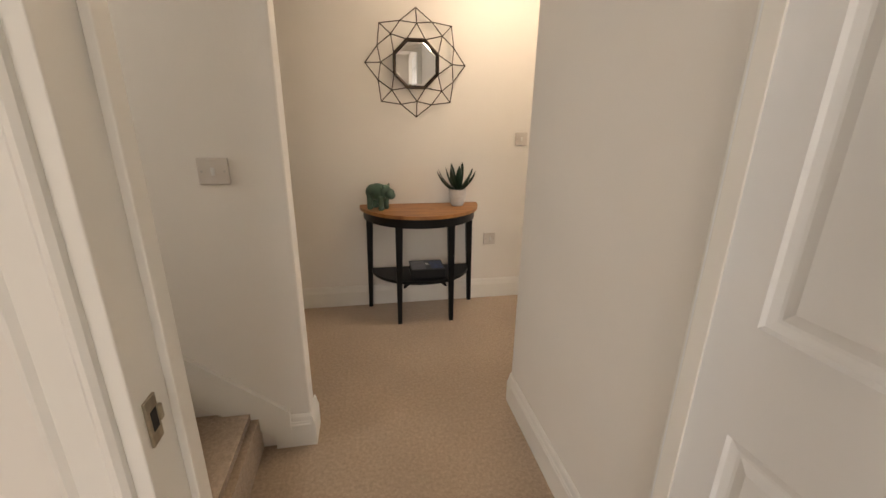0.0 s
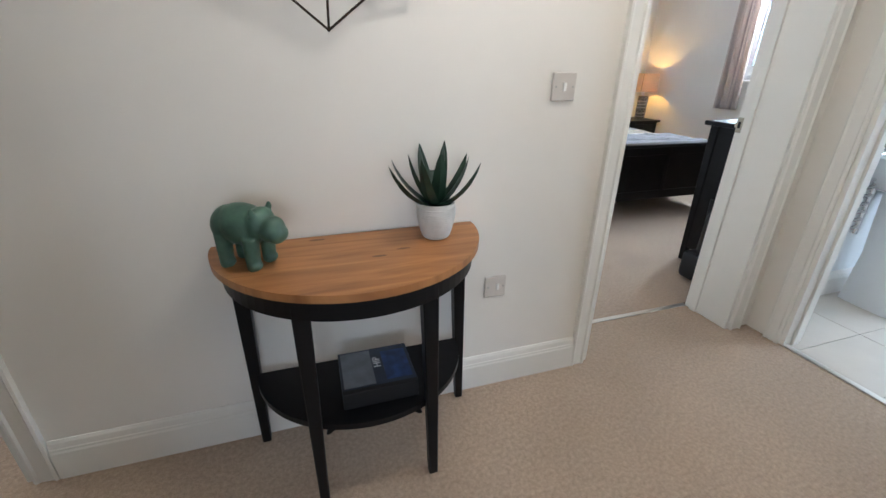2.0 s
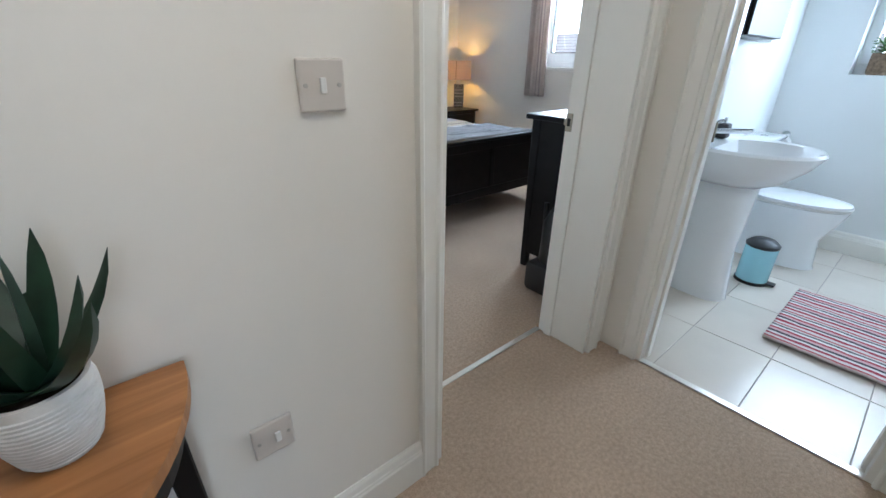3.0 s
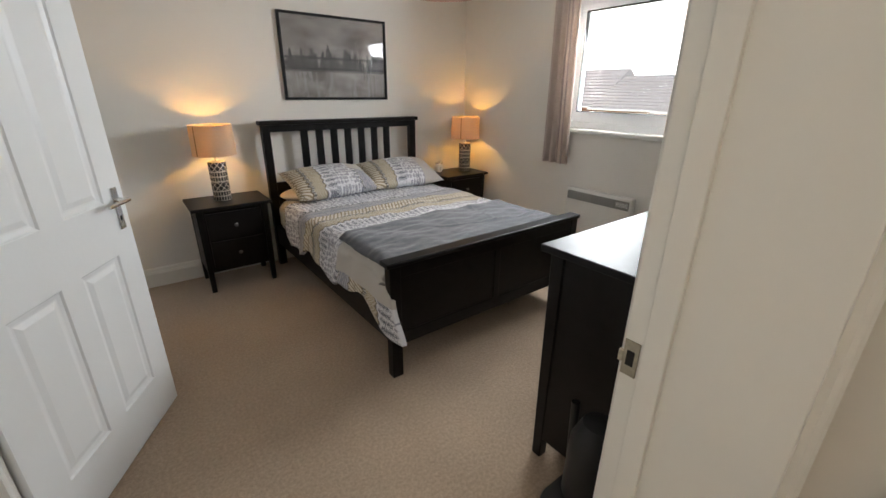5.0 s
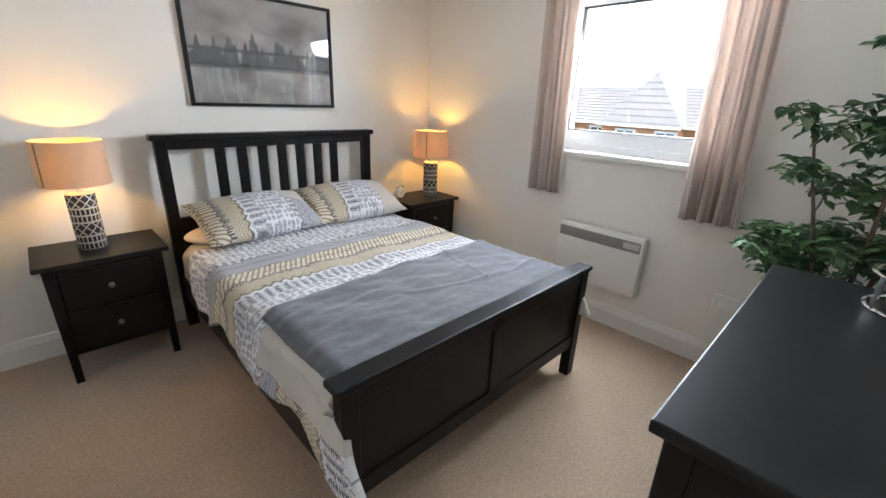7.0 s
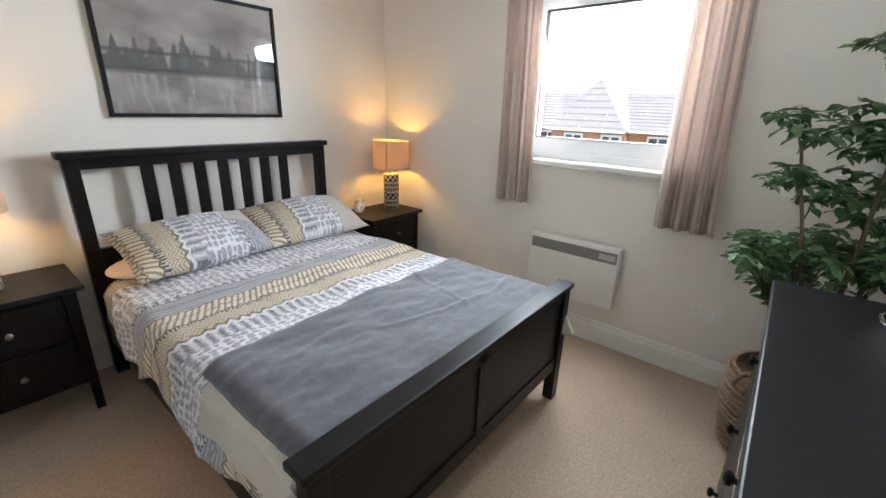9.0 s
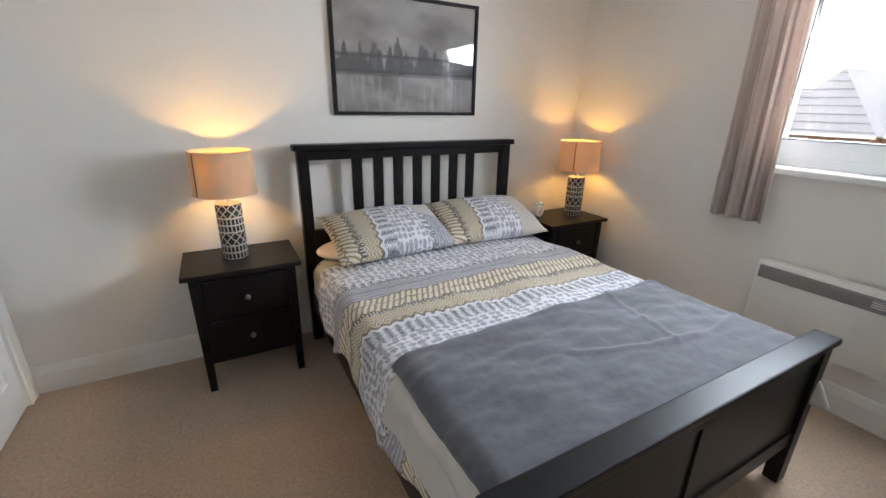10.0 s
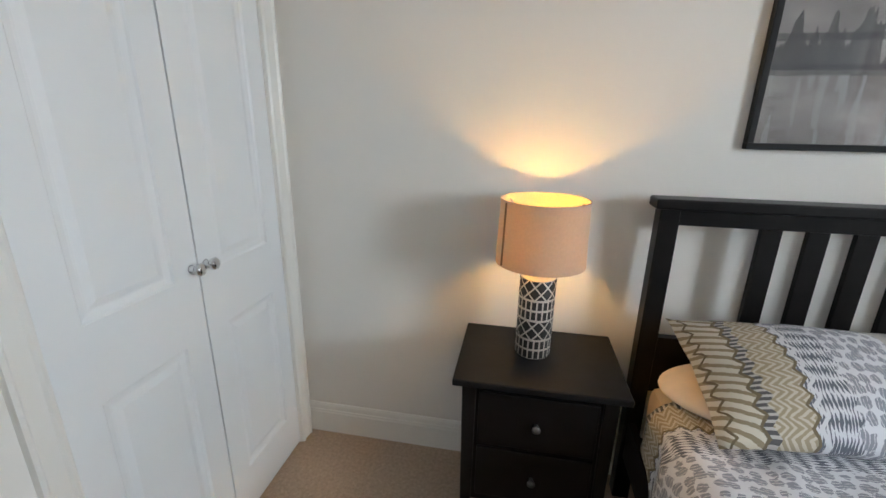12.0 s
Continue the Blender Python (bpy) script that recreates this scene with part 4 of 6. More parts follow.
bm.to_mesh(me)
bm.free()
me.materials.append(M_HIPPO)
hip = tagged(new("hippo_figure", me), "small green glazed hippo figure on the console table", "figurine")
md = hip.modifiers.new("remesh", "REMESH")
md.mode, md.voxel_size, md.use_smooth_shade = "VOXEL", 0.0035, True
md = hip.modifiers.new("smooth", "SMOOTH")
md.iterations, md.factor = 8, 0.5
hip.matrix_basis = pose(0.03, -0.10, 0.7495, 0, 0, -34) @ Matrix.Diagonal((0.98, 1.14, 1.07, 1))

# succulent in a pot
suc = thing("succulent_plant", (0.655, -0.115, 0.75), "spiky dark green succulent in a white ribbed pot", "pot plant")
bm = lathe(bmesh.new(), [(0, 0.0), (0.034, 0.0), (0.040, 0.004), (0.050, 0.028), (0.057, 0.062), (0.059, 0.095), (0.058, 0.115), (0.052, 0.115), (0.051, 0.10), (0, 0.10)], (0.655, -0.115, 0.75), 48)
pot = part("pot", bm, M_POT, suc, "white ceramic pot with fine ribs", True)
bm = bmesh.new()
for i in range(14):
    z = 0.762 + i * 0.0068
    r = 0.041 + 0.0182 * math.sin(min(1.0, (z - 0.754) / 0.088) * math.pi / 2)
    lathe(bm, [(r - 0.001, -0.002), (r + 0.0016, 0), (r - 0.001, 0.002)], (0.655, -0.115, z), 40)
part("rib", bm, M_POT, pot, "", True)
part("soil", lathe(bmesh.new(), [(0, 0.004), (0.03, 0.003), (0.052, 0.0)], (0.655, -0.115, 0.853), 24), M_SOIL, suc)
rng = random.Random(5)
for i in range(13):
    a = i * 2.4 + rng.uniform(-0.2, 0.2)
    tilt = 0.12 + 1.20 * (i / 12) ** 0.62
    L = rng.uniform(0.165, 0.19) * (1 + 0.12 * (i / 12))
    w = rng.uniform(0.024, 0.029)
    bm = bmesh.new()
    prev = None
    for k in range(7):
        s = k / 6
        ang = tilt - 0.35 * s * tilt
        rr, zz = L * s * math.sin(ang), L * s * math.cos(ang)
        ww = w * (0.75 + 0.9 * s) * (1 - s) ** 0.75 + 0.0006
        c = Vector((0.655 + math.cos(a) * (rr + 0.008), -0.115 + math.sin(a) * (rr + 0.008), 0.856 + zz))
        side = Vector((-math.sin(a), math.cos(a), 0))
        up = Vector((-math.cos(a) * math.cos(ang), -math.sin(a) * math.cos(ang), math.sin(ang)))
        ring = [bm.verts.new(c + side * ww), bm.verts.new(c + up * ww * 0.15), bm.verts.new(c - side * ww), bm.verts.new(c - up * ww * 0.45)]
        if prev:
            for q in range(4):
                bm.faces.new((prev[q], prev[(q + 1) % 4], ring[(q + 1) % 4], ring[q]))
        prev = ring
    part("leaf", bm, M_LEAF, suc, "", True)

# geometric mirror
mir = thing("wall_mirror", (0.388, 0, 1.638), "octagonal mirror in a bronze wire geometric star frame", "mirror")
C = Vector((0.388, -0.02, 1.638))


def at_angle(deg, r, out):
    return C + Vector((r * math.sin(radians(deg)), -out, r * math.cos(radians(deg))))


inner = [at_angle(22.5 + 45 * i, 0.150, 0.02) for i in range(8)]
mid = [at_angle(45 * i, 0.222, 0.055) for i in range(8)]
wing = [at_angle(22.5 + 45 * i, 0.258, 0.015) for i in range(8)]
tip = [at_angle(45 * i, 0.315, 0.005) for i in range(8)]
pairs = []
for i in range(8):
    j = (i - 1) % 8
    pairs += [(mid[i], inner[i]), (mid[i], inner[j]), (mid[i], wing[i]), (mid[i], wing[j]), (tip[i], wing[i]), (tip[i], wing[j]), (tip[i], mid[i])]
for a, b in pairs:
    part("wire", tube(bmesh.new(), a, b, 0.0032, seg=8), M_IRON, mir)
bm = bmesh.new()
for i in range(8):
    tube(bm, inner[i], inner[(i + 1) % 8], 0.0075, seg=8)
    bmesh.ops.create_icosphere(bm, subdivisions=1, radius=0.0078, matrix=Matrix.Translation(inner[i]))
part("mirror_frame", bm, M_IRON, mir)
bm = bmesh.new()
for vs in (mid, wing, tip):
    for c in vs:
        bmesh.ops.create_icosphere(bm, subdivisions=1, radius=0.0048, matrix=Matrix.Translation(c))
tagged(part("solder_joints", bm, M_IRON, mir), kind="stuff")
bm = bmesh.new()
fr = [bm.verts.new(at_angle(22.5 + 45 * i, 0.128, 0.016)) for i in range(8)]
ba = [bm.verts.new(at_angle(22.5 + 45 * i, 0.148, 0.010)) for i in range(8)]
bk = [bm.verts.new(at_angle(22.5 + 45 * i, 0.148, -0.018)) for i in range(8)]
bm.faces.new(fr)
bm.faces.new(bk)
for i in range(8):
    j = (i + 1) % 8
    bm.faces.new((fr[i], fr[j], ba[j], ba[i]))
    bm.faces.new((ba[i], ba[j], bk[j], bk[i]))
part("mirror_glass", bm, M_MIRROR, mir, "bevelled mirror glass")

# ---- bedroom: bed ----
def uv_from(me_ob, fn):
    me = me_ob.data
    layer = me.uv_layers.new(name="UVMap")
    for lp in me.loops:
        layer.data[lp.index].uv = fn(me.vertices[lp.vertex_index].co)
    return me_ob


def sheet(name, rows, material, parent, uvs, label="", thick=0.012):
    """A cloth from a grid of points with UVs, given thickness."""
    ny, nx = len(rows), len(rows[0])
    off = root_of(parent).location if parent is not None else Vector((0, 0, 0))
    me = bpy.data.meshes.new(name)
    me.from_pydata([tuple(Vector(p) - off) for r in rows for p in r], [], [(j * nx + i, j * nx + i + 1, (j + 1) * nx + i + 1, (j + 1) * nx + i) for j in range(ny - 1) for i in range(nx - 1)])
    layer = me.uv_layers.new(name="UVMap")
    for lp in me.loops:
        layer.data[lp.index].uv = uvs[lp.vertex_index // nx][lp.vertex_index % nx]
    me.polygons.foreach_set("use_smooth", [True] * len(me.polygons))
    me.materials.append(material)
    ob = new(name, me)
    ob.parent = parent
    if label:
        ob["label"] = label
    md = ob.modifiers.new("thickness", "SOLIDIFY")
    md.thickness, md.offset = thick, -1
    return ob


bed = thing("double_bed", (3.28, 2.54, 0), "black-brown wooden double bed with slatted headboard and panelled footboard", "bed")
for x in (2.535, 3.925):
    part("headboard_post", box(x, 3.49, 0, x + 0.062, 3.55, 1.182, 0.004), M_BLACK, bed)
for x in (2.535, 3.965):
    part("footboard_post", box(x, 1.55, 0, x + 0.062, 1.605, 0.645, 0.004), M_BLACK, bed)
part("headboard_cap", box(2.515, 3.47, 1.182, 4.005, 3.56, 1.216, 0.006), M_BLACK, bed)
part("headboard_rail", box(2.597, 3.50, 1.128, 3.925, 3.535, 1.182, 0.003), M_BLACK, bed)
part("headboard_rail", box(2.597, 3.50, 0.50, 3.925, 3.535, 0.72, 0.003), M_BLACK, bed)
for i in range(7):
    x = 2.877 + i * 0.1322
    part("headboard_slat", box(x - 0.030, 3.508, 0.72, x + 0.030, 3.528, 1.128, 0.002), M_BLACK, bed)
part("footboard_cap", box(2.515, 1.535, 0.645, 4.03, 1.62, 0.672, 0.006), M_BLACK_LIT, bed)
for x0, x1 in ((2.597, 3.262), (3.30, 3.965)):
    part("footboard_panel", box(x0, 1.568, 0.21, x1, 1.585, 0.60, 0.002), M_BLACK, bed)
part("footboard_stile", box(3.258, 1.560, 0.20, 3.304, 1.592, 0.645, 0.003), M_BLACK, bed)
part("footboard_rail", box(2.597, 1.560, 0.575, 3.965, 1.592, 0.645, 0.003), M_BLACK, bed)
part("footboard_rail", box(2.597, 1.560, 0.185, 3.965, 1.592, 0.26, 0.003), M_BLACK, bed)
for x in (2.548, 3.985):
    part("side_rail", box(x, 1.605, 0.20, x + 0.027, 3.49, 0.36, 0.003), M_BLACK, bed)
mattress = thing("mattress", (3.28, 2.55, 0.22), "thick mattress with a cream cotton fitted sheet", "mattress")
part("mattress_body", box(2.585, 1.62, 0.30, 3.98, 3.485, 0.555, 0.05), M_CREAMCOT, mattress, "", True)
part("slatted_base", box(2.58, 1.61, 0.24, 3.984, 3.49, 0.30, 0.003), M_BLACK, mattress)

NX, NY = 130, 150
half, rad = 0.745, 0.07
rows, uvs = [], []
for j in range(NY):
    v = j / (NY - 1)
    y = 1.628 + v * (3.27 - 1.628)
    row, uvr = [], []
    foot = max(0, 1 - v / 0.16)
    dropL = 0.235 + 0.03 * math.sin(y * 9) + 0.02 * math.sin(y * 23) + 0.05 * foot - 0.07 * max(0, (v - 0.8) / 0.2)
    dropR = 0.20 + 0.02 * math.sin(y * 11)
    for i in range(NX):
        u = i / (NX - 1)
        total = dropL + 2 * half + dropR
        s = u * total - dropL - half
        if s < -half + rad:
            d = -half + rad - s
            if d < rad * math.pi / 2:
                a = d / rad
                x, z = -half + rad - rad * math.sin(a), -rad + rad * math.cos(a)
            else:
                d -= rad * math.pi / 2
                x, z = -half - 0.10 * d - 0.012 * math.sin(y * 21 + 1.5) * d / 0.2, -rad - d
        elif s > half - rad:
            d = s - half + rad
            if d < rad * math.pi / 2:
                a = d / rad
                x, z = half - rad + rad * math.sin(a), -rad + rad * math.cos(a)
            else:
                d -= rad * math.pi / 2
                x, z = half + 0.06 * d, -rad - d
        else:
            x, z = s, 0.012 * math.cos(s * 2.0)
        p = Vector((x, y, 0))
        wr = noise.noise(p * 5) * 0.016 + 0.010 * max(0, noise.noise(Vector((x * 6 + y * 4, y * 2 - x * 9, 7)))) ** 2 * 4 * 0.4 + noise.noise(Vector((x * 9, y * 20, 2))) * 0.006 + noise.noise(p * 28) * 0.002
        zz = 0.612 + z + wr * (1 if z > -0.05 else 0.3)
        row.append((3.275 + x + (noise.noise(Vector((y * 8, z * 6, 4))) * 0.03 if z < -0.05 else 0), y - (0.15 * foot * (-z / 0.25) if z < -0.06 else 0), zz))
        uvr.append((s + 1.2, (3.30 - y)))
    rows.append(row)
    uvs.append(uvr)
duvet = thing("duvet", (3.28, 2.4, 0.60), "printed duvet with grey spots and ochre bands over the bed", "duvet")
sheet("duvet_cover", rows, M_BED, duvet, uvs, "", 0.03)

rows, uvs = [], []
for j in range(70):
    v = j / 69
    row, uvr = [], []
    for i in range(110):
        u = i / 109
        x = 2.558 + u * (3.995 - 2.558)
        y = 1.600 + v * (0.60 + 0.035 * u)
        e = noise.noise(Vector((x * 5, y * 5, 0))) * 0.012 + noise.noise(Vector((x * 9, y * 20, 2))) * 0.006
        fold = 0.008 * math.exp(-((y - 1.93 - 0.12 * math.sin(x * 3)) / 0.012) ** 2) * (x > 3.1) + 0.007 * math.exp(-((x - 3.45 - 0.25 * (y - 1.6)) / 0.01) ** 2) * (y > 1.8)
        edge = max(0, (2.63 - x) / 0.072) ** 2 * 0.035 + max(0, (x - 3.93) / 0.065) ** 2 * 0.04
        row.append((x, y + 0.006 * noise.noise(Vector((x * 14, 3, 0))) * v, 0.642 + 0.012 * math.cos((x - 3.275) * 2) + e + fold - edge + 0.002 * noise.noise(Vector((x * 40, y * 40, 1)))))
        uvr.append((x, y))
    rows.append(row)
    uvs.append(uvr)
throw = thing("throw", (3.28, 1.9, 0.62), "dark grey brushed throw folded across the foot of the bed", "throw")
sheet("throw_cloth", rows, M_THROW, throw, uvs, "", 0.012)


def pillow(cx, cy, cz, w, h, th, rot, label, seed):
    d = thing("pillow", (cx, cy, cz), label, "pillow", "pillows on the bed")
    bm = bmesh.new()
    n = 26
    grids = []
    for s in (1, -1):
        g = {}
        for i in range(n):
            for j in range(n):
                u, v = 2 * i / (n - 1) - 1, 2 * j / (n - 1) - 1
                if s < 0 and (i in (0, n - 1) or j in (0, n - 1)):
                    g[i, j] = grids[0][i, j]
                    continue
                pr = max(0, (1 - abs(u) ** 2.2) * (1 - abs(v) ** 2.2)) ** 0.65
                pin = 1 - 0.05 * (1 - abs(u)) * abs(v) ** 4 - 0.0
                zz = s * th / 2 * pr + 0.007 * noise.noise(Vector((u * 3 + seed, v * 3, s)))
                g[i, j] = bm.verts.new((u * w / 2 * (1 - 0.05 * (1 - v * v) * u * u), v * h / 2 * pin * (1 - 0.06 * (1 - u * u) * v * v), zz))
        grids.append(g)
    for g in grids:
        for i in range(n - 1):
            for j in range(n - 1):
                bm.faces.new((g[i, j], g[i + 1, j], g[i + 1, j + 1], g[i, j + 1]))
    bmesh.ops.recalc_face_normals(bm, faces=bm.faces)
    me = bpy.data.meshes.new("pillow_case")
    bm.to_mesh(me)
    bm.free()
    me.polygons.foreach_set("use_smooth", [True] * len(me.polygons))
    me.materials.append(M_BED)
    ob = new("pillow_case", me)
    layer = me.uv_layers.new(name="UVMap")
    for lp in me.loops:
        c = me.vertices[lp.vertex_index].co
        layer.data[lp.index].uv = (c.y + seed, (c.x + w / 2) * 0.98 + 0.62)
    ob.parent = d
    d.matrix_basis = pose(cx, cy, cz) @ Euler([radians(a) for a in rot]).to_matrix().to_4x4()
    return d


pillow(2.985, 3.285, 0.728, 0.74, 0.46, 0.225, (20, 0, 3), "plump printed pillow with an ochre end band", 0.3)
pillow(3.675, 3.30, 0.728, 0.74, 0.46, 0.225, (20, 0, -3), "plump printed pillow leaning against the headboard", 1.7)
d = thing("under_pillow", (2.9, 3.32, 0.62), "plain cream pillow under the printed one", "pillow", "pillows on the bed")
bm = bmesh.new()
bmesh.ops.create_icosphere(bm, subdivisions=4, radius=1, matrix=pose(2.93, 3.31, 0.645) @ Matrix.Diagonal((0.37, 0.19, 0.055, 1)))
part("pillow_case", bm, M_CREAMCOT, d, "", True)

# ---- bedside chests ----
M_PEWTER = mat("dark_pewter", (0.16, 0.15, 0.14), 0.4, 0.9, var=0.1, scale=60)


def bedside(x0, y0):
    d = thing("bedside_chest", (x0 + 0.272, y0 + 0.2, 0), "black-brown two-drawer bedside chest", "bedside table", "pair of bedside chests")
    x1, y1 = x0 + 0.545, y0 + 0.40
    part("top", box(x0, y0, 0.636, x1, y1, 0.66, 0.004), M_BLACK_LIT, d)
    part("body", box(x0 + 0.035, y0 + 0.035, 0.16, x1 - 0.035, y1 - 0.02, 0.636, 0.003), M_BLACK, d)
    for lx in (x0 + 0.03, x1 - 0.075):
        for ly in (y0 + 0.026, y1 - 0.06):
            part("leg", leg_bm(lx + 0.0225, ly + 0.02, 0, 0.034, lx + 0.0225, ly + 0.02, 0.635, 0.046), M_BLACK, d)
    for z0, z1 in ((0.195, 0.395), (0.41, 0.61)):
        dr = part("drawer_front", box(x0 + 0.085, y0 + 0.024, z0, x1 - 0.085, y0 + 0.036, z1, 0.003), M_BLACK, d)
        bm = lathe(bmesh.new(), [(0, 0), (0.007, 0), (0.006, 0.012), (0.013, 0.018), (0.014, 0.024), (0.009, 0.029), (0, 0.03)], seg=16)
        bmesh.ops.transform(bm, matrix=pose((x0 + x1) / 2, y0 + 0.024, (z0 + z1) / 2, 90, 0, 0), verts=bm.verts)
        part("knob", bm, M_PEWTER, dr, "small pewter knob", True)
    return d


ns = bedside(1.913, 3.19)
copy_thing(ns, pose(4.103 + 0.272, 3.112 + 0.2, 0))


def table_lamp(x, y, z):
    d = thing("table_lamp", (x, y, z), "lit table lamp with peach drum shade and black-and-white lattice base", "lamp", "pair of bedside lamps")
    bm = lathe(bmesh.new(), [(0, 0), (0.058, 0), (0.061, 0.004), (0.061, 0.280), (0.057, 0.287), (0, 0.288)], (x, y, z), 40)
    base = part("base", bm, M_LATTICE, d, "black ceramic base with white raised lattice", True)
    uv_from(base, lambda c: ((math.atan2(c.y, c.x) / (2 * math.pi)) % 1.0, c.z / 0.288))
    bm = tube(bmesh.new(), (x, y, z + 0.286), (x, y, z + 0.345), 0.010)
    tube(bm, (x, y, z + 0.345), (x, y, z + 0.40), 0.016)
    part("neck", bm, M_STRIP, d)
    bm = lathe(bmesh.new(), [(0.146, 0.338), (0.147, 0.338), (0.141, 0.545), (0.1405, 0.545), (0.1455, 0.339)], (x, y, z), 48)
    sh = part("shade", bm, M_SHADE, d, "peach linen drum shade glowing from inside", True)
    for r, zz in ((0.1465, 0.338), (0.141, 0.545)):
        bm = lathe(bmesh.new(), [(r - 0.002, -0.003), (r + 0.0012, -0.003), (r + 0.0012, 0.003), (r - 0.002, 0.003), (r - 0.002, -0.003)], (x, y, z + zz), 48)
        part("shade_rim", bm, M_SHADE, sh)
    ca, sa = math.cos(radians(212)), math.sin(radians(212))
    part("seam", tube(bmesh.new(), (x + 0.1465 * ca, y + 0.1465 * sa, z + 0.34), (x + 0.141 * ca, y + 0.141 * sa, z + 0.543), 0.004, seg=8), M_SEAM, sh, "darker overlapped seam")
    bm = bmesh.new()
    for k in range(3):
        a = 2 * math.pi * k / 3 + 0.4
        tube(bm, (x, y, z + 0.40), (x + 0.139 * math.cos(a), y + 0.139 * math.sin(a), z + 0.53), 0.002, seg=6)
    part("spider", bm, M_STRIP, d)
    bm = bmesh.new()
    bmesh.ops.create_icosphere(bm, subdivisions=3, radius=0.024, matrix=Matrix.Translation((x, y, z + 0.44)))
    part("bulb", bm, M_BULB, d, "warm glowing bulb", True).visible_shadow = False
    point_light("bedside_bulb", (x, y, z + 0.44), LAMP_W, WARM, 0.02)
    return d


LAMP_W = 2.4
table_lamp(2.165, 3.42, 0.66)
table_lamp(4.50, 3.33, 0.66)

clock = thing("alarm_clock", (4.19, 3.36, 0.66), "small cream twin-bell alarm clock on the bedside chest", "clock")
bm = tube(bmesh.new(), (4.19, 3.345, 0.71), (4.182, 3.385, 0.71), 0.042, seg=28)
part("case", bm, M_HEATER, clock, "", True)
part("dial", tube(bmesh.new(), (4.1905, 3.343, 0.71), (4.19, 3.346, 0.71), 0.035, seg=28), M_WHITE, clock, "white dial")
for a0, l0 in ((40, 0.02), (200, 0.027)):
    part("hand", tube(bmesh.new(), (4.1908, 3.342, 0.71), (4.1908 + l0 * math.sin(radians(a0)), 3.342, 0.71 + l0 * math.cos(radians(a0))), 0.0015, seg=6), M_DARK, clock)
for s in (-1, 1):
    bm = bmesh.new()
    bmesh.ops.create_icosphere(bm, subdivisions=2, radius=0.018, matrix=Matrix.Translation((4.187 + s * 0.026, 3.365, 0.76)) @ Matrix.Diagonal((1, 1, 0.7, 1)))
    part("bell", bm, M_CHROME, clock, "", True)
    part("foot", tube(bmesh.new(), (4.187 + s * 0.028, 3.365, 0.66), (4.187 + s * 0.02, 3.365, 0.685), 0.004, seg=8), M_CHROME, clock)
bm = tube(bmesh.new(), (4.187, 3.365, 0.75), (4.187, 3.365, 0.785), 0.004, seg=8)
part("hammer", bm, M_CHROME, clock)

# ---- picture ----
pic = thing("framed_picture", (3.23, 3.62, 1.69), "grey abstract skyline print in a thin black frame under glass", "picture")
X0, X1, Z0, Z1 = 2.787, 3.742, 1.370, 2.026
bm = bmesh.new()
for a in ((X0, Z0, X1, Z0 + 0.02), (X0, Z1 - 0.02, X1, Z1), (X0, Z0 + 0.02, X0 + 0.02, Z1 - 0.02), (X1 - 0.02, Z0 + 0.02, X1, Z1 - 0.02)):
    bx(bm, a[0], 3.592, a[1], a[2], 3.62, a[3], 0.002)
part("picture_frame", bm, M_BLACKTAB, pic)
pr = part("print", box(X0 + 0.018, 3.606, Z0 + 0.018, X1 - 0.018, 3.614, Z1 - 0.018, 0), M_SKYLINE, pic)
uv_from(pr, lambda c: ((c.x + 3.23 - X0) / (X1 - X0), (c.z + 1.69 - Z0) / (Z1 - Z0)))
gp = part("picture_glass", box(X0 + 0.019, 3.599, Z0 + 0.019, X1 - 0.019, 3.602, Z1 - 0.019, 0), M_GLASS, pic)
gp.visible_shadow = False

# ---- pendant lamp ----
def pendant(x, y, zb, label):
    d = thing("pendant_lamp", (x, y, H), label, "ceiling lamp")
    bm = lathe(bmesh.new(), [(0.19, 0), (0.192, 0), (0.165, 0.24), (0.163, 0.24), (0.188, 0.002)], (x, y, zb), 40)
    part("shade", bm, M_PSHADE, d, "pinkish fabric shade", True)
    part("flex", tube(bmesh.new(), (x, y, zb + 0.2), (x, y, H), 0.004, seg=8), M_PLATE2, d)
    part("ceiling_rose", lathe(bmesh.new(), [(0, -0.03), (0.03, -0.03), (0.045, 0), (0, 0)], (x, y, H), 24), M_PLATE2, d, "", True)
    bm = tube(bmesh.new(), (x, y, zb + 0.13), (x, y, zb + 0.22), 0.018)
    part("lamp_holder", bm, M_PLATE2, d)
    bm = bmesh.new()
    for k in range(3):
        a = 2 * math.pi * k / 3
        tube(bm, (x, y, zb + 0.2), (x + 0.165 * math.cos(a), y + 0.165 * math.sin(a), zb + 0.23), 0.002, seg=6)
    part("spider", bm, M_STRIP, d)
    return d


pendant(2.97, 1.70, 1.87, "pink fabric drum pendant hanging from the bedroom ceiling")

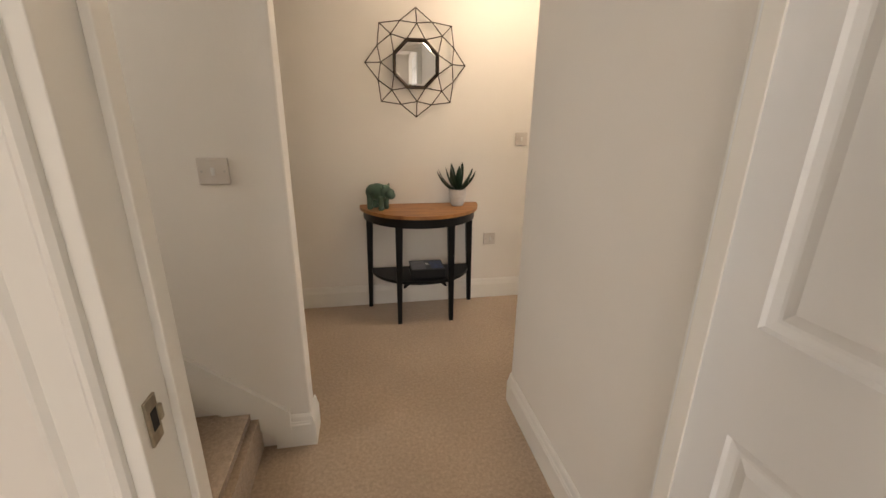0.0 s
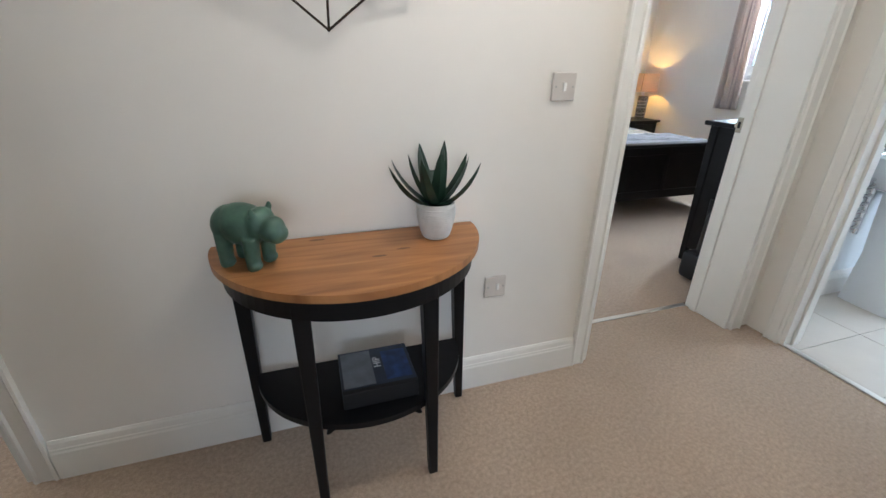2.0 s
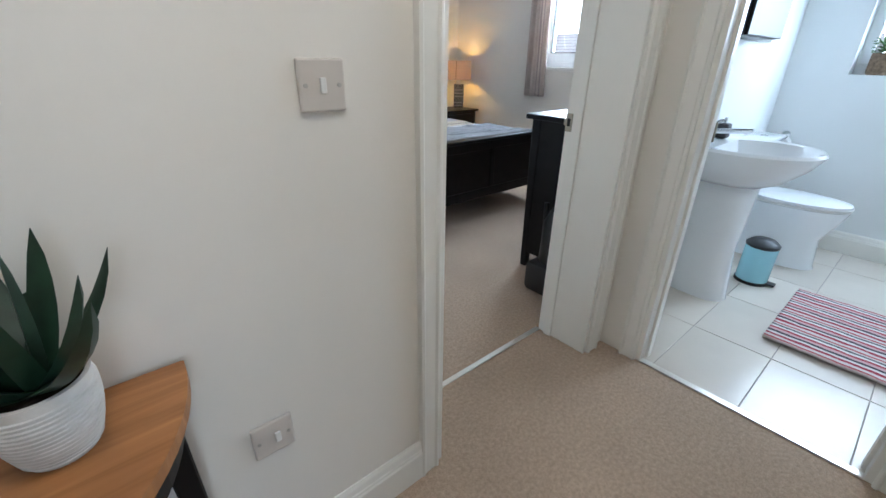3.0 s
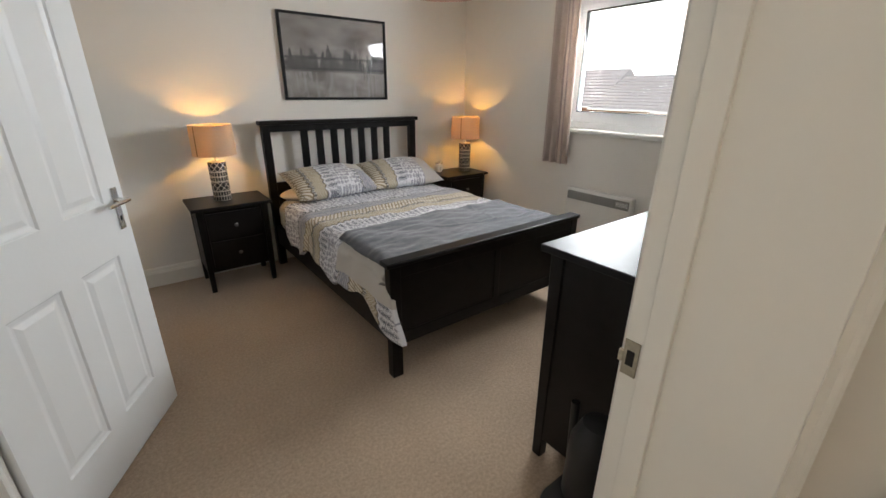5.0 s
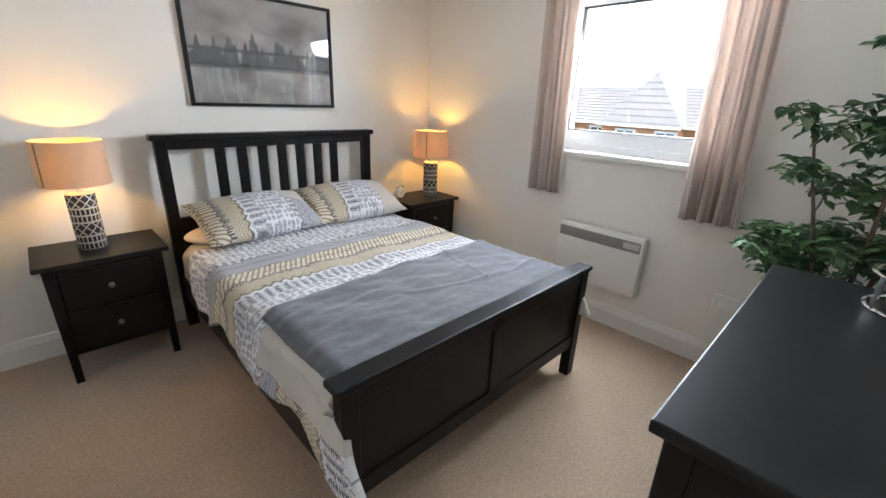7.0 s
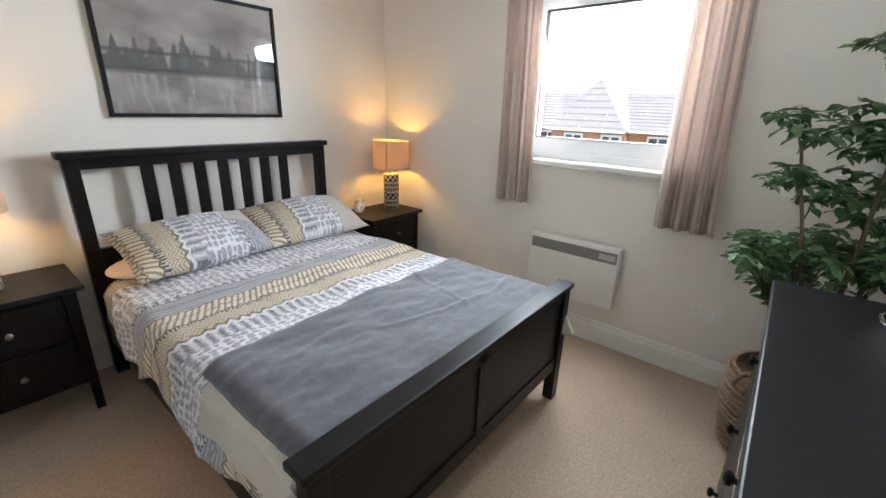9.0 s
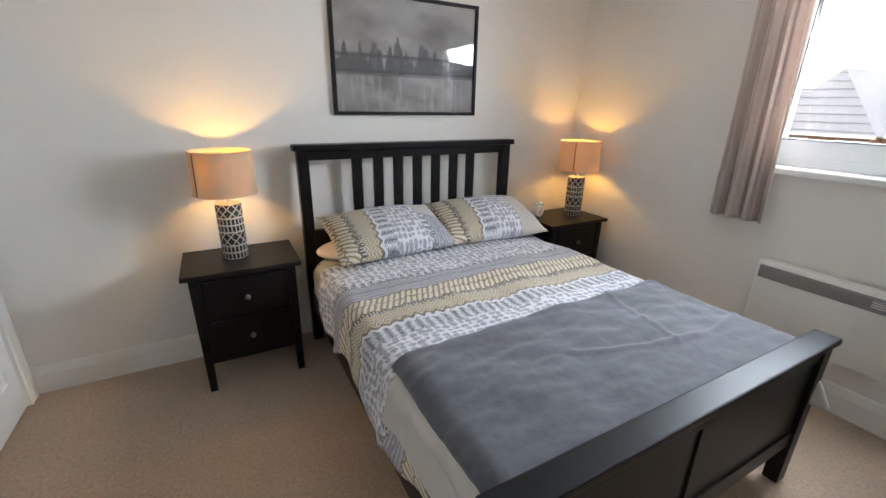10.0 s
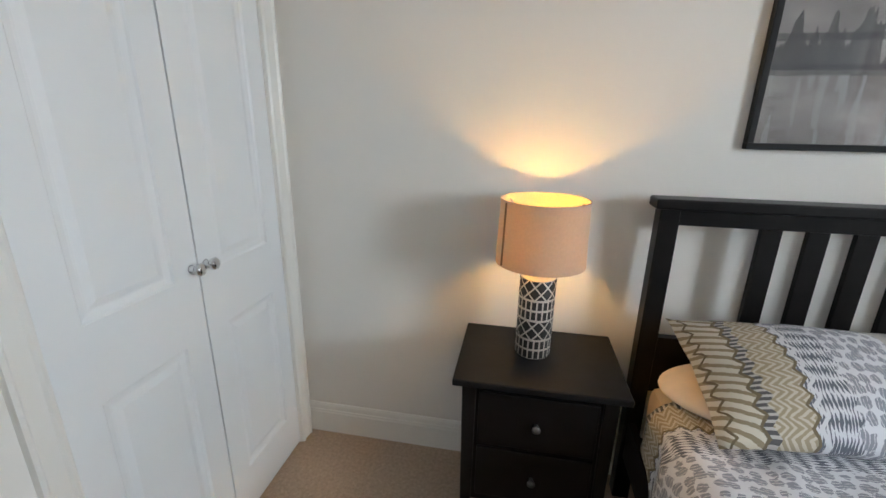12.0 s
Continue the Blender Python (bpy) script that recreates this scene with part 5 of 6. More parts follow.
# ---- curtains ----
def curtain(y0, y1, label, seed, edge):
    d = thing("curtain", (4.65, (y0 + y1) / 2, 0.87), label, "curtain", "pair of window curtains")
    rg = random.Random(seed)
    n, m = 72, 40
    rows, uvs = [], []
    ph = rg.uniform(0, 6)
    for j in range(m):
        v = j / (m - 1)
        z = 0.872 + v * (2.27 - 0.872)
        row, uvr = [], []
        for i in range(n):
            u = i / (n - 1)
            gather = 1 - 0.12 * v
            y = (y0 + y1) / 2 + (u - 0.5) * (y1 - y0) * gather + edge * 0.03 * v
            w = math.sin(u * 2 * math.pi * 3.5 + ph + 0.5 * math.sin(v * 3)) + 0.45 * math.sin(u * 2 * math.pi * 8.2 + ph * 2 + v)
            row.append((4.648 - 0.030 * w * (0.75 + 0.25 * (1 - v)), y, z))
            uvr.append((u, v))
        rows.append(row)
        uvs.append(uvr)
    return sheet("cloth", rows, M_CURTAIN, d, uvs, "", 0.005), d


curtain(2.13, 2.42, "short taupe striped curtain gathered beside the window", 3, 1)
curtain(1.07, 1.37, "short taupe striped curtain gathered beside the window", 8, 1.6)
rail = thing("curtain_rail", (4.66, 1.7, 2.28), "white curtain rail above the window", "curtain rail")
part("rail", tube(bmesh.new(), (4.66, 0.98, 2.285), (4.66, 2.5, 2.285), 0.012), M_PLATE2, rail)
for y in (1.0, 2.48):
    part("bracket", box(4.66, y - 0.01, 2.27, 4.722, y + 0.01, 2.30, 0.003), M_PLATE2, rail)

# ---- panel heater ----
heat = thing("panel_heater", (4.68, 1.79, 0.29), "white electric panel heater on the wall below the window", "heater")
part("body", box(4.63, 1.505, 0.29, 4.70, 2.10, 0.69, 0.012), M_HEATER, heat, "", True)
part("bracket", box(4.70, 1.6, 0.35, 4.722, 2.0, 0.6, 0.002), M_STEEL, heat)
part("grille", box(4.6285, 1.52, 0.595, 4.632, 2.085, 0.665, 0.001), M_GRILLE, heat, "grey outlet grille")
for i in range(6):
    z = 0.602 + i * 0.0105
    part("grille_slat", box(4.6245, 1.525, z, 4.629, 2.08, z + 0.004, 0), M_HEATER if i % 5 == 5 else M_GRILLE, heat)
part("dial_panel", box(4.627, 1.53, 0.612, 4.630, 1.63, 0.650, 0.001), M_PLATE2, heat)

# ---- chest of drawers ----
ch = thing("chest_of_drawers", (3.29, 0.54, 0), "black-brown wooden chest of drawers against the wall", "chest of drawers")
part("top", box(2.72, 0.272, 0.928, 3.865, 0.812, 0.956, 0.005), M_BLACK_LIT, ch, "satin black-brown top")
part("body", box(2.765, 0.285, 0.10, 3.82, 0.775, 0.928, 0.003), M_BLACK, ch)
for lx in (2.757, 3.775):
    for ly in (0.28, 0.738):
        part("leg", leg_bm(lx + 0.027, ly + 0.025, 0, 0.042, lx + 0.027, ly + 0.025, 0.927, 0.056), M_BLACK, ch)
for z0, z1 in ((0.15, 0.40), (0.415, 0.66), (0.675, 0.905)):
    dr = part("drawer_front", box(2.83, 0.776, z0, 3.755, 0.790, z1, 0.003), M_BLACK, ch)
    for kx in (3.02, 3.56):
        bm = lathe(bmesh.new(), [(0, 0), (0.008, 0), (0.007, 0.012), (0.015, 0.018), (0.016, 0.026), (0.01, 0.031), (0, 0.032)], seg=16)
        bmesh.ops.transform(bm, matrix=pose(kx, 0.79, (z0 + z1) / 2, -90, 0, 0), verts=bm.verts)
        part("knob", bm, M_BLACK, dr, "", True)

# dish in a chrome stand
dish = thing("dish_stand", (3.69, 0.46, 0.956), "pearly glass dish in a chrome ring stand on the chest", "dish")
cx, cy, cz = 3.69, 0.46, 0.956


def torus(bm, c, R, r, n=40, k=8):
    rings = []
    for i in range(n):
        a = 2 * math.pi * i / n
        rings.append([bm.verts.new((c[0] + (R + r * math.cos(2 * math.pi * q / k)) * math.cos(a), c[1] + (R + r * math.cos(2 * math.pi * q / k)) * math.sin(a), c[2] + r * math.sin(2 * math.pi * q / k))) for q in range(k)])
    for i in range(n):
        for q in range(k):
            bm.faces.new((rings[i][q], rings[(i + 1) % n][q], rings[(i + 1) % n][(q + 1) % k], rings[i][(q + 1) % k]))
    return bm


part("ring", torus(bmesh.new(), (cx, cy, cz + 0.006), 0.115, 0.006), M_CHROME, dish, "", True)
part("ring", torus(bmesh.new(), (cx, cy, cz + 0.105), 0.120, 0.005), M_CHROME, dish, "", True)
for k in range(4):
    a = math.pi * k / 2 + 0.6
    part("strut", tube(bmesh.new(), (cx + 0.115 * math.cos(a), cy + 0.115 * math.sin(a), cz + 0.008), (cx + 0.119 * math.cos(a), cy + 0.119 * math.sin(a), cz + 0.105), 0.006, seg=10), M_CHROME, dish)
bm = lathe(bmesh.new(), [(0.0, 0.058), (0.05, 0.066), (0.082, 0.090), (0.096, 0.118), (0.092, 0.150), (0.070, 0.178), (0.035, 0.194), (0, 0.198)], (cx, cy, cz), 36)
part("globe", bm, M_SEA, dish, "pearly marbled glass globe", True)

# ---- weeping fig in a basket ----
fig = thing("potted_fig", (4.28, 0.66, 0), "leafy weeping fig tree in a wicker basket beside the chest", "pot plant")
bm = lathe(bmesh.new(), [(0, 0), (0.15, 0), (0.165, 0.02), (0.20, 0.20), (0.205, 0.38), (0.195, 0.42), (0.18, 0.42), (0.185, 0.37), (0, 0.36)], (4.28, 0.66, 0), 40)
bk = part("basket", bm, M_WICKER, fig, "brown wicker basket", True)
for i in range(14):
    z = 0.03 + i * 0.028
    r = 0.166 + 0.036 * min(1, z / 0.2) + (0.004 if z > 0.2 else 0)
    part("weave_row", torus(bmesh.new(), (4.28, 0.66, z), r, 0.008, 40, 6), M_WICKER, bk, "", True)
for s in (-1, 1):
    bm = bmesh.new()
    pts = [(4.28 + s * 0.20 + s * 0.02 * math.sin(math.pi * k / 10), 0.66 + 0.07 * math.cos(math.pi * k / 10) + (0.10 if s < 0 else 0), 0.40 + 0.09 * math.sin(math.pi * k / 10)) for k in range(11)]
    for a, b in zip(pts, pts[1:]):
        tube(bm, a, b, 0.011, seg=8)
    part("rope_handle", bm, M_WICKER, bk, "twisted rope handle", True)
rng = random.Random(11)
leaves = bmesh.new()


def fig_leaf(bm, p, d, up, L):
    d, side = d.normalized(), d.cross(up).normalized()
    nrm = side.cross(d).normalized()
    w = L * rng.uniform(0.20, 0.26)
    v0 = bm.verts.new(p)
    sp = [bm.verts.new(p + d * L * t + nrm * L * b) for t, b in ((0.35, 0.03), (0.7, 0.0), (1.0, -0.10))]
    l = [bm.verts.new(p + d * L * t + side * w * q + nrm * L * 0.06) for t, q in ((0.22, 0.75), (0.5, 1.0), (0.8, 0.5))]
    r = [bm.verts.new(p + d * L * t - side * w * q + nrm * L * 0.06) for t, q in ((0.22, 0.75), (0.5, 1.0), (0.8, 0.5))]
    for s_ in (l, r):
        bm.faces.new((v0, s_[0], sp[0]))
        bm.faces.new((s_[0], s_[1], sp[1], sp[0]))
        bm.faces.new((s_[1], s_[2], sp[2], sp[1]))


def limb(a, b, r0, r1, bow):
    a, b = Vector(a), Vector(b)
    pts = []
    for k in range(9):
        t = k / 8
        pts.append(a.lerp(b, t) + Vector(bow) * math.sin(math.pi * t) + Vector((rng.uniform(-1, 1), rng.uniform(-1, 1), 0)) * 0.006)
    bm = bmesh.new()
    for k in range(8):
        tube(bm, pts[k], pts[k + 1], r0 + (r1 - r0) * k / 8, r0 + (r1 - r0) * (k + 1) / 8, 8, False)
    return bm, pts


trunks = []
STEMS = (((4.27, 0.61, 0.36), (4.30, 0.40, 1.70)), ((4.26, 0.62, 0.36), (4.24, 0.62, 1.66)), ((4.27, 0.63, 0.36), (4.18, 0.84, 1.36)),
         ((4.25, 0.62, 0.36), (4.16, 0.90, 0.98)), ((4.28, 0.60, 0.36), (4.34, 0.38, 1.34)))
for base_at, top_at in STEMS:
    bm, pts = limb(base_at, top_at, 0.012, 0.005, (rng.uniform(-0.03, 0.03), rng.uniform(-0.03, 0.03), 0))
    part("trunk", bm, M_BARK, fig, "", True)
    trunks.append(pts)
for pts in trunks:
    for q in range(15):
        base = pts[rng.randint(4, 8)]
        a = rng.uniform(0, 2 * math.pi)
        ln = rng.uniform(0.12, 0.27)
        e = base + Vector((math.cos(a) * ln * 0.8, math.sin(a) * ln * 0.9, rng.uniform(-0.05, 0.16)))
        e.x, e.y, e.z = min(e.x, 4.64), min(max(e.y, 0.31), 0.98), max(e.z, 0.98)
        bm, bp = limb(base, e, 0.0035, 0.0015, (0, 0, 0.025))
        part("twig", bm, M_BARK, fig, "", True)
        for p in bp[2:]:
            for r_ in range(4):
                aa = rng.uniform(0, 2 * math.pi)
                dd = Vector((math.cos(aa), math.sin(aa), rng.uniform(-0.7, 0.25)))
                pp = p + Vector((rng.uniform(-1, 1), rng.uniform(-1, 1), rng.uniform(-1, 1))) * 0.016
                L = rng.uniform(0.048, 0.078)
                if pp.x + dd.x * L > 4.69 or pp.y + dd.y * L < 0.27:
                    continue
                fig_leaf(leaves, pp, dd, Vector((rng.uniform(-0.4, 0.4), rng.uniform(-0.4, 0.4), 1)), L)
tagged(part("crown", leaves, M_FIGLEAF, fig, "glossy green and variegated leaves"), kind="stuff")

# cylinder vacuum cleaner beside the chest
vac = thing("vacuum_cleaner", (2.60, 0.47, 0), "black upright vacuum cleaner standing beside the chest", "vacuum cleaner")
bm = box(2.50, 0.36, 0.02, 2.70, 0.55, 0.20, 0.03)
part("head", bm, M_RUBBER, vac, "", True)
part("body", lathe(bmesh.new(), [(0, 0), (0.075, 0), (0.085, 0.03), (0.08, 0.25), (0.05, 0.32), (0, 0.33)], (2.62, 0.44, 0.18), 28), M_RUBBER, vac, "", True)
for y in (0.372, 0.538):
    part("wheel", tube(bmesh.new(), (2.62, y - 0.012, 0.05), (2.62, y + 0.012, 0.05), 0.05, seg=24), M_RUBBER, vac)
bm = tube(bmesh.new(), (2.60, 0.50, 0.15), (2.62, 0.53, 0.52), 0.014)
part("hose", bm, M_RUBBER, vac, "", True)

# ---- bathroom ----
basin = thing("pedestal_basin", (3.300, -0.16, 0), "white ceramic basin on a tapered pedestal with chrome tap", "basin")


def oval_loft(bm, rows, seg=36):
    """Lofts flattened D-shaped rings: rows of (cx, cy, z, rx, ry_front, ry_back)."""
    rings = []
    for cx_, cy_, z, rx, rf, rb in rows:
        ring = []
        for i in range(seg):
            a = 2 * math.pi * i / seg
            s_ = math.sin(a)
            ring.append(bm.verts.new((cx_ + rx * math.cos(a), cy_ + (rb * min(1, s_ * 1.6) if s_ > 0 else rf * s_), z)))
        rings.append(ring)
    for a, b in zip(rings, rings[1:]):
        for i in range(seg):
            bm.faces.new((a[i], a[(i + 1) % seg], b[(i + 1) % seg], b[i]))
    bm.faces.new(rings[0])
    bm.faces.new(rings[-1])
    return bm


part("pedestal", oval_loft(bmesh.new(), [(3.33, -0.14, 0, 0.098, 0.115, 0.20), (3.33, -0.14, 0.02, 0.094, 0.11, 0.20), (3.33, -0.13, 0.3, 0.076, 0.09, 0.18), (3.33, -0.12, 0.66, 0.095, 0.12, 0.19)]), M_CERAMIC, basin, "", True)
part("bowl", oval_loft(bmesh.new(), [(3.31, -0.12, 0.66, 0.11, 0.13, 0.21), (3.31, -0.13, 0.70, 0.19, 0.20, 0.23), (3.31, -0.14, 0.78, 0.26, 0.27, 0.25), (3.31, -0.15, 0.845, 0.28, 0.30, 0.265), (3.31, -0.15, 0.858, 0.27, 0.29, 0.26), (3.31, -0.18, 0.852, 0.235, 0.24, 0.14), (3.31, -0.18, 0.80, 0.20, 0.20, 0.12), (3.31, -0.17, 0.745, 0.12, 0.12, 0.08)]), M_CERAMIC, basin, "", True)
bm = tube(bmesh.new(), (3.300, 0.05, 0.855), (3.300, 0.05, 0.93), 0.022)
tube(bm, (3.300, 0.05, 0.905), (3.300, -0.14, 0.925), 0.014, 0.012)
tube(bm, (3.300, 0.06, 0.93), (3.300, 0.0, 0.965), 0.010, 0.008)
part("tap", bm, M_CHROME, basin, "chrome mixer tap", True)
dis = thing("soap_dispenser", (3.430, 0.03, 0.857), "small black soap dispenser on the basin", "soap dispenser")
part("bottle", box(3.395, 0.0, 0.858, 3.465, 0.055, 0.935, 0.01), M_RUBBER, dis)
part("pump", tube(bmesh.new(), (3.430, 0.028, 0.935), (3.430, 0.028, 0.965), 0.007, seg=10), M_CHROME, dis)

wc = thing("toilet", (4.26, -0.15, 0), "white ceramic toilet with closed seat and low cistern", "toilet")
part("foot", oval_loft(bmesh.new(), [(4.22, -0.30, 0, 0.11, 0.19, 0.30), (4.22, -0.30, 0.02, 0.105, 0.18, 0.30), (4.22, -0.30, 0.2, 0.10, 0.16, 0.28), (4.24, -0.27, 0.32, 0.16, 0.25, 0.2), (4.26, -0.25, 0.40, 0.185, 0.30, 0.2)]), M_CERAMIC, wc, "", True)
part("seat", oval_loft(bmesh.new(), [(4.26, -0.25, 0.402, 0.185, 0.30, 0.19), (4.26, -0.25, 0.418, 0.19, 0.305, 0.19)]), M_PLATE2, wc, "", True)
part("seat_lid", oval_loft(bmesh.new(), [(4.26, -0.25, 0.421, 0.188, 0.30, 0.19), (4.26, -0.25, 0.436, 0.185, 0.297, 0.19), (4.26, -0.25, 0.445, 0.15, 0.25, 0.15)]), M_CERAMIC, wc, "", True)
part("cistern", box(4.06, -0.06, 0.42, 4.46, 0.112, 0.76, 0.02), M_CERAMIC, wc, "", True)
part("cistern_lid", box(4.05, -0.07, 0.76, 4.47, 0.114, 0.79, 0.012), M_CERAMIC, wc, "", True)
part("flush_button", tube(bmesh.new(), (4.26, 0.02, 0.79), (4.26, 0.02, 0.796), 0.022), M_CHROME, wc)

pb = thing("pedal_bin", (3.72, -0.27, 0), "small pale blue pedal bin with black lid", "bin")
part("body", lathe(bmesh.new(), [(0, 0.015), (0.082, 0.015), (0.084, 0.02), (0.084, 0.235), (0, 0.236)], (3.72, -0.27, 0), 32), M_BLUEBIN, pb, "", True)
part("lid", lathe(bmesh.new(), [(0.086, 0.235), (0.087, 0.25), (0.06, 0.275), (0, 0.283)], (3.72, -0.27, 0), 32), M_RUBBER, pb, "black domed lid", True)
part("base_ring", lathe(bmesh.new(), [(0, 0), (0.088, 0), (0.088, 0.018), (0, 0.018)], (3.72, -0.27, 0), 32), M_RUBBER, pb)
part("pedal", box(3.695, -0.395, 0.008, 3.745, -0.34, 0.02, 0.003), M_RUBBER, pb)

rad_ = thing("towel_radiator", (2.97, 0.09, 0.5), "chrome ladder towel radiator on the bathroom wall", "towel rail")
for x in (2.79, 3.16):
    part("upright", tube(bmesh.new(), (x, 0.075, 0.42), (x, 0.075, 1.72), 0.017), M_CHROME, rad_)
    for z in (0.55, 1.6):
        part("wall_bracket", tube(bmesh.new(), (x, 0.075, z), (x, 0.119, z), 0.010), M_CHROME, rad_)
for z in [0.46 + 0.045 * i for i in range(7)] + [0.86 + 0.045 * i for i in range(6)] + [1.22 + 0.045 * i for i in range(5)] + [1.54 + 0.045 * i for i in range(4)]:
    part("rung", tube(bmesh.new(), (2.79, 0.065, z), (3.16, 0.065, z), 0.010, seg=10), M_CHROME, rad_)

spl = thing("tiled_splashback", (3.27, 0.115, 0.87), "grey tiled splashback above the basin", "splashback")
M_GTILE = random_mat("grey_wall_tile", (0.40, 0.41, 0.41), 0.25, 0.08)
for i in range(2):
    for j in range(3):
        part("tile", box(3.0 + 0.272 * i, 0.106, 0.87 + 0.105 * j, 3.268 + 0.272 * i, 0.117, 0.971 + 0.105 * j, 0.002), M_GTILE, spl)

cab = thing("mirror_cabinet", (3.5, 0.06, 1.38), "black wall cabinet above the basin", "cabinet")
part("body", box(3.18, -0.01, 1.345, 3.72, 0.117, 2.0, 0.003), M_BLACK, cab)
part("door", box(3.182, -0.03, 1.347, 3.718, -0.012, 1.998, 0.003), M_BLACK, cab)
mc = thing("bathroom_mirror", (3.9, 0.1, 1.38), "plain frameless mirror beside the black cabinet", "mirror")
part("glass", box(3.74, 0.105, 1.345, 4.10, 0.117, 2.0, 0.002), M_MIRROR, mc)
roll = thing("toilet_roll_holder", (4.66, 0.0, 0.72), "chrome holder with a white toilet roll", "toilet roll holder")
part("arm", tube(bmesh.new(), (4.60, -0.01, 0.72), (4.722, -0.01, 0.72), 0.006), M_CHROME, roll)
part("plate", tube(bmesh.new(), (4.71, -0.01, 0.76), (4.722, -0.01, 0.76), 0.025), M_CHROME, roll)
part("roll", tube(bmesh.new(), (4.60, -0.01, 0.70), (4.70, -0.01, 0.70), 0.05, seg=28), M_WHITE, roll, "white paper roll")

bmat = thing("bath_mat", (3.42, -0.72, 0), "red, white and black striped cotton bath mat", "bath mat")
NXm = 60
rows = [[(3.06 + 0.70 * i / NXm, -0.50 - 0.5 * j / 30, 0.016 + 0.003 * noise.noise(Vector((i * 0.25, j * 0.25, 0)))) for i in range(NXm + 1)] for j in range(31)]
sheet("mat_cloth", rows, M_MAT, bmat, [[(0, 0)] * (NXm + 1)] * 31, "", 0.012)

sp2 = thing("sill_plant", (4.80, -0.36, 1.17), "small leafy plant in a woven pot on the window sill", "pot plant")
part("pot", lathe(bmesh.new(), [(0, 0), (0.065, 0), (0.075, 0.02), (0.075, 0.13), (0.068, 0.13), (0.066, 0.115), (0, 0.112)], (4.80, -0.36, 1.17), 28), M_WICKER, sp2, "", True)
lv = bmesh.new()
for q in range(60):
    a = rng.uniform(0, 6.28)
    fig_leaf(lv, Vector((4.80 + 0.05 * math.cos(a), -0.36 + 0.05 * math.sin(a), 1.29 + rng.uniform(0, 0.07))), Vector((math.cos(a), math.sin(a), rng.uniform(-0.1, 0.9))), Vector((0, 0, 1)), rng.uniform(0.035, 0.06))
part("leaves", lv, M_FIGLEAF, sp2)
part("stem", tube(bmesh.new(), (4.80, -0.36, 1.28), (4.80, -0.36, 1.36), 0.006, seg=8), M_BARK, sp2)

# ---- second bedroom ----
b2 = thing("iron_bed", (-2.2, 2.7, 0), "dark iron double bed with scrolled headboard", "bed")
for x in (-2.97, -1.45):
    part("headboard_post", tube(bmesh.new(), (x, 3.68, 0), (x, 3.68, 1.16), 0.018), M_IRON, b2)
    bm = bmesh.new()
    bmesh.ops.create_icosphere(bm, subdivisions=2, radius=0.032, matrix=Matrix.Translation((x, 3.68, 1.19)))
    part("finial", bm, M_IRON, b2, "", True)
    part("foot_leg", tube(bmesh.new(), (x, 1.66, 0), (x, 1.66, 0.33), 0.018), M_IRON, b2)
    part("side_rail", box(x - 0.015, 1.66, 0.29, x + 0.015, 3.68, 0.33, 0.003), M_IRON, b2)
for z in (1.10, 0.62):
    part("headboard_rail", tube(bmesh.new(), (-2.97, 3.68, z), (-1.45, 3.68, z), 0.012), M_IRON, b2)
for xa, xb, za, zb in ((-2.95, -2.35, 1.09, 0.86), (-2.35, -2.2, 0.86, 1.09), (-2.2, -2.05, 1.09, 0.86), (-2.05, -1.47, 0.86, 1.09), (-2.35, -2.35, 0.86, 0.62), (-2.05, -2.05, 0.86, 0.62)):
    part("scroll_bar", tube(bmesh.new(), (xa, 3.68, za), (xb, 3.68, zb), 0.007, seg=8), M_IRON, b2)
part("foot_rail", box(-2.97, 1.645, 0.27, -1.45, 1.675, 0.33, 0.003), M_IRON, b2)
m2 = thing("mattress", (-2.2, 2.7, 0.33), "mattress on the iron bed", "mattress")
part("mattress_body", box(-2.93, 1.70, 0.33, -1.49, 3.62, 0.54, 0.05), M_WHITE, m2, "", True)


def spread(name, x0, x1, y0, y1, z, drop_front, drop_side, material, label, cat, seed):
    d = thing(name, ((x0 + x1) / 2, (y0 + y1) / 2, z), label, cat)
    rows_, uv_ = [], []
    ny, nx = 60, 70
    for j in range(ny):
        s_ = j / (ny - 1) * (drop_front + y1 - y0) - drop_front
        r_, q_ = [], []
        for i in range(nx):
            t_ = i / (nx - 1) * (2 * drop_side + x1 - x0) - drop_side
            x = x0 + max(0, min(t_, x1 - x0))
            y = y0 + max(0, s_)
            dz = max(0, -s_) + max(0, -t_) + max(0, t_ - (x1 - x0))
            e_ = noise.noise(Vector((x * 6 + seed, y * 6, dz * 5))) * 0.025
            r_.append((x - (0.10 * max(0, -t_)) + 0.10 * max(0, t_ - (x1 - x0)), y - 0.12 * max(0, -s_) + (e_ if s_ < 0 else 0), z - dz + e_))
            q_.append((x, y))
        rows_.append(r_)
        uv_.append(q_)
    sheet("cloth", rows_, material, d, uv_, "", 0.03)
    return d


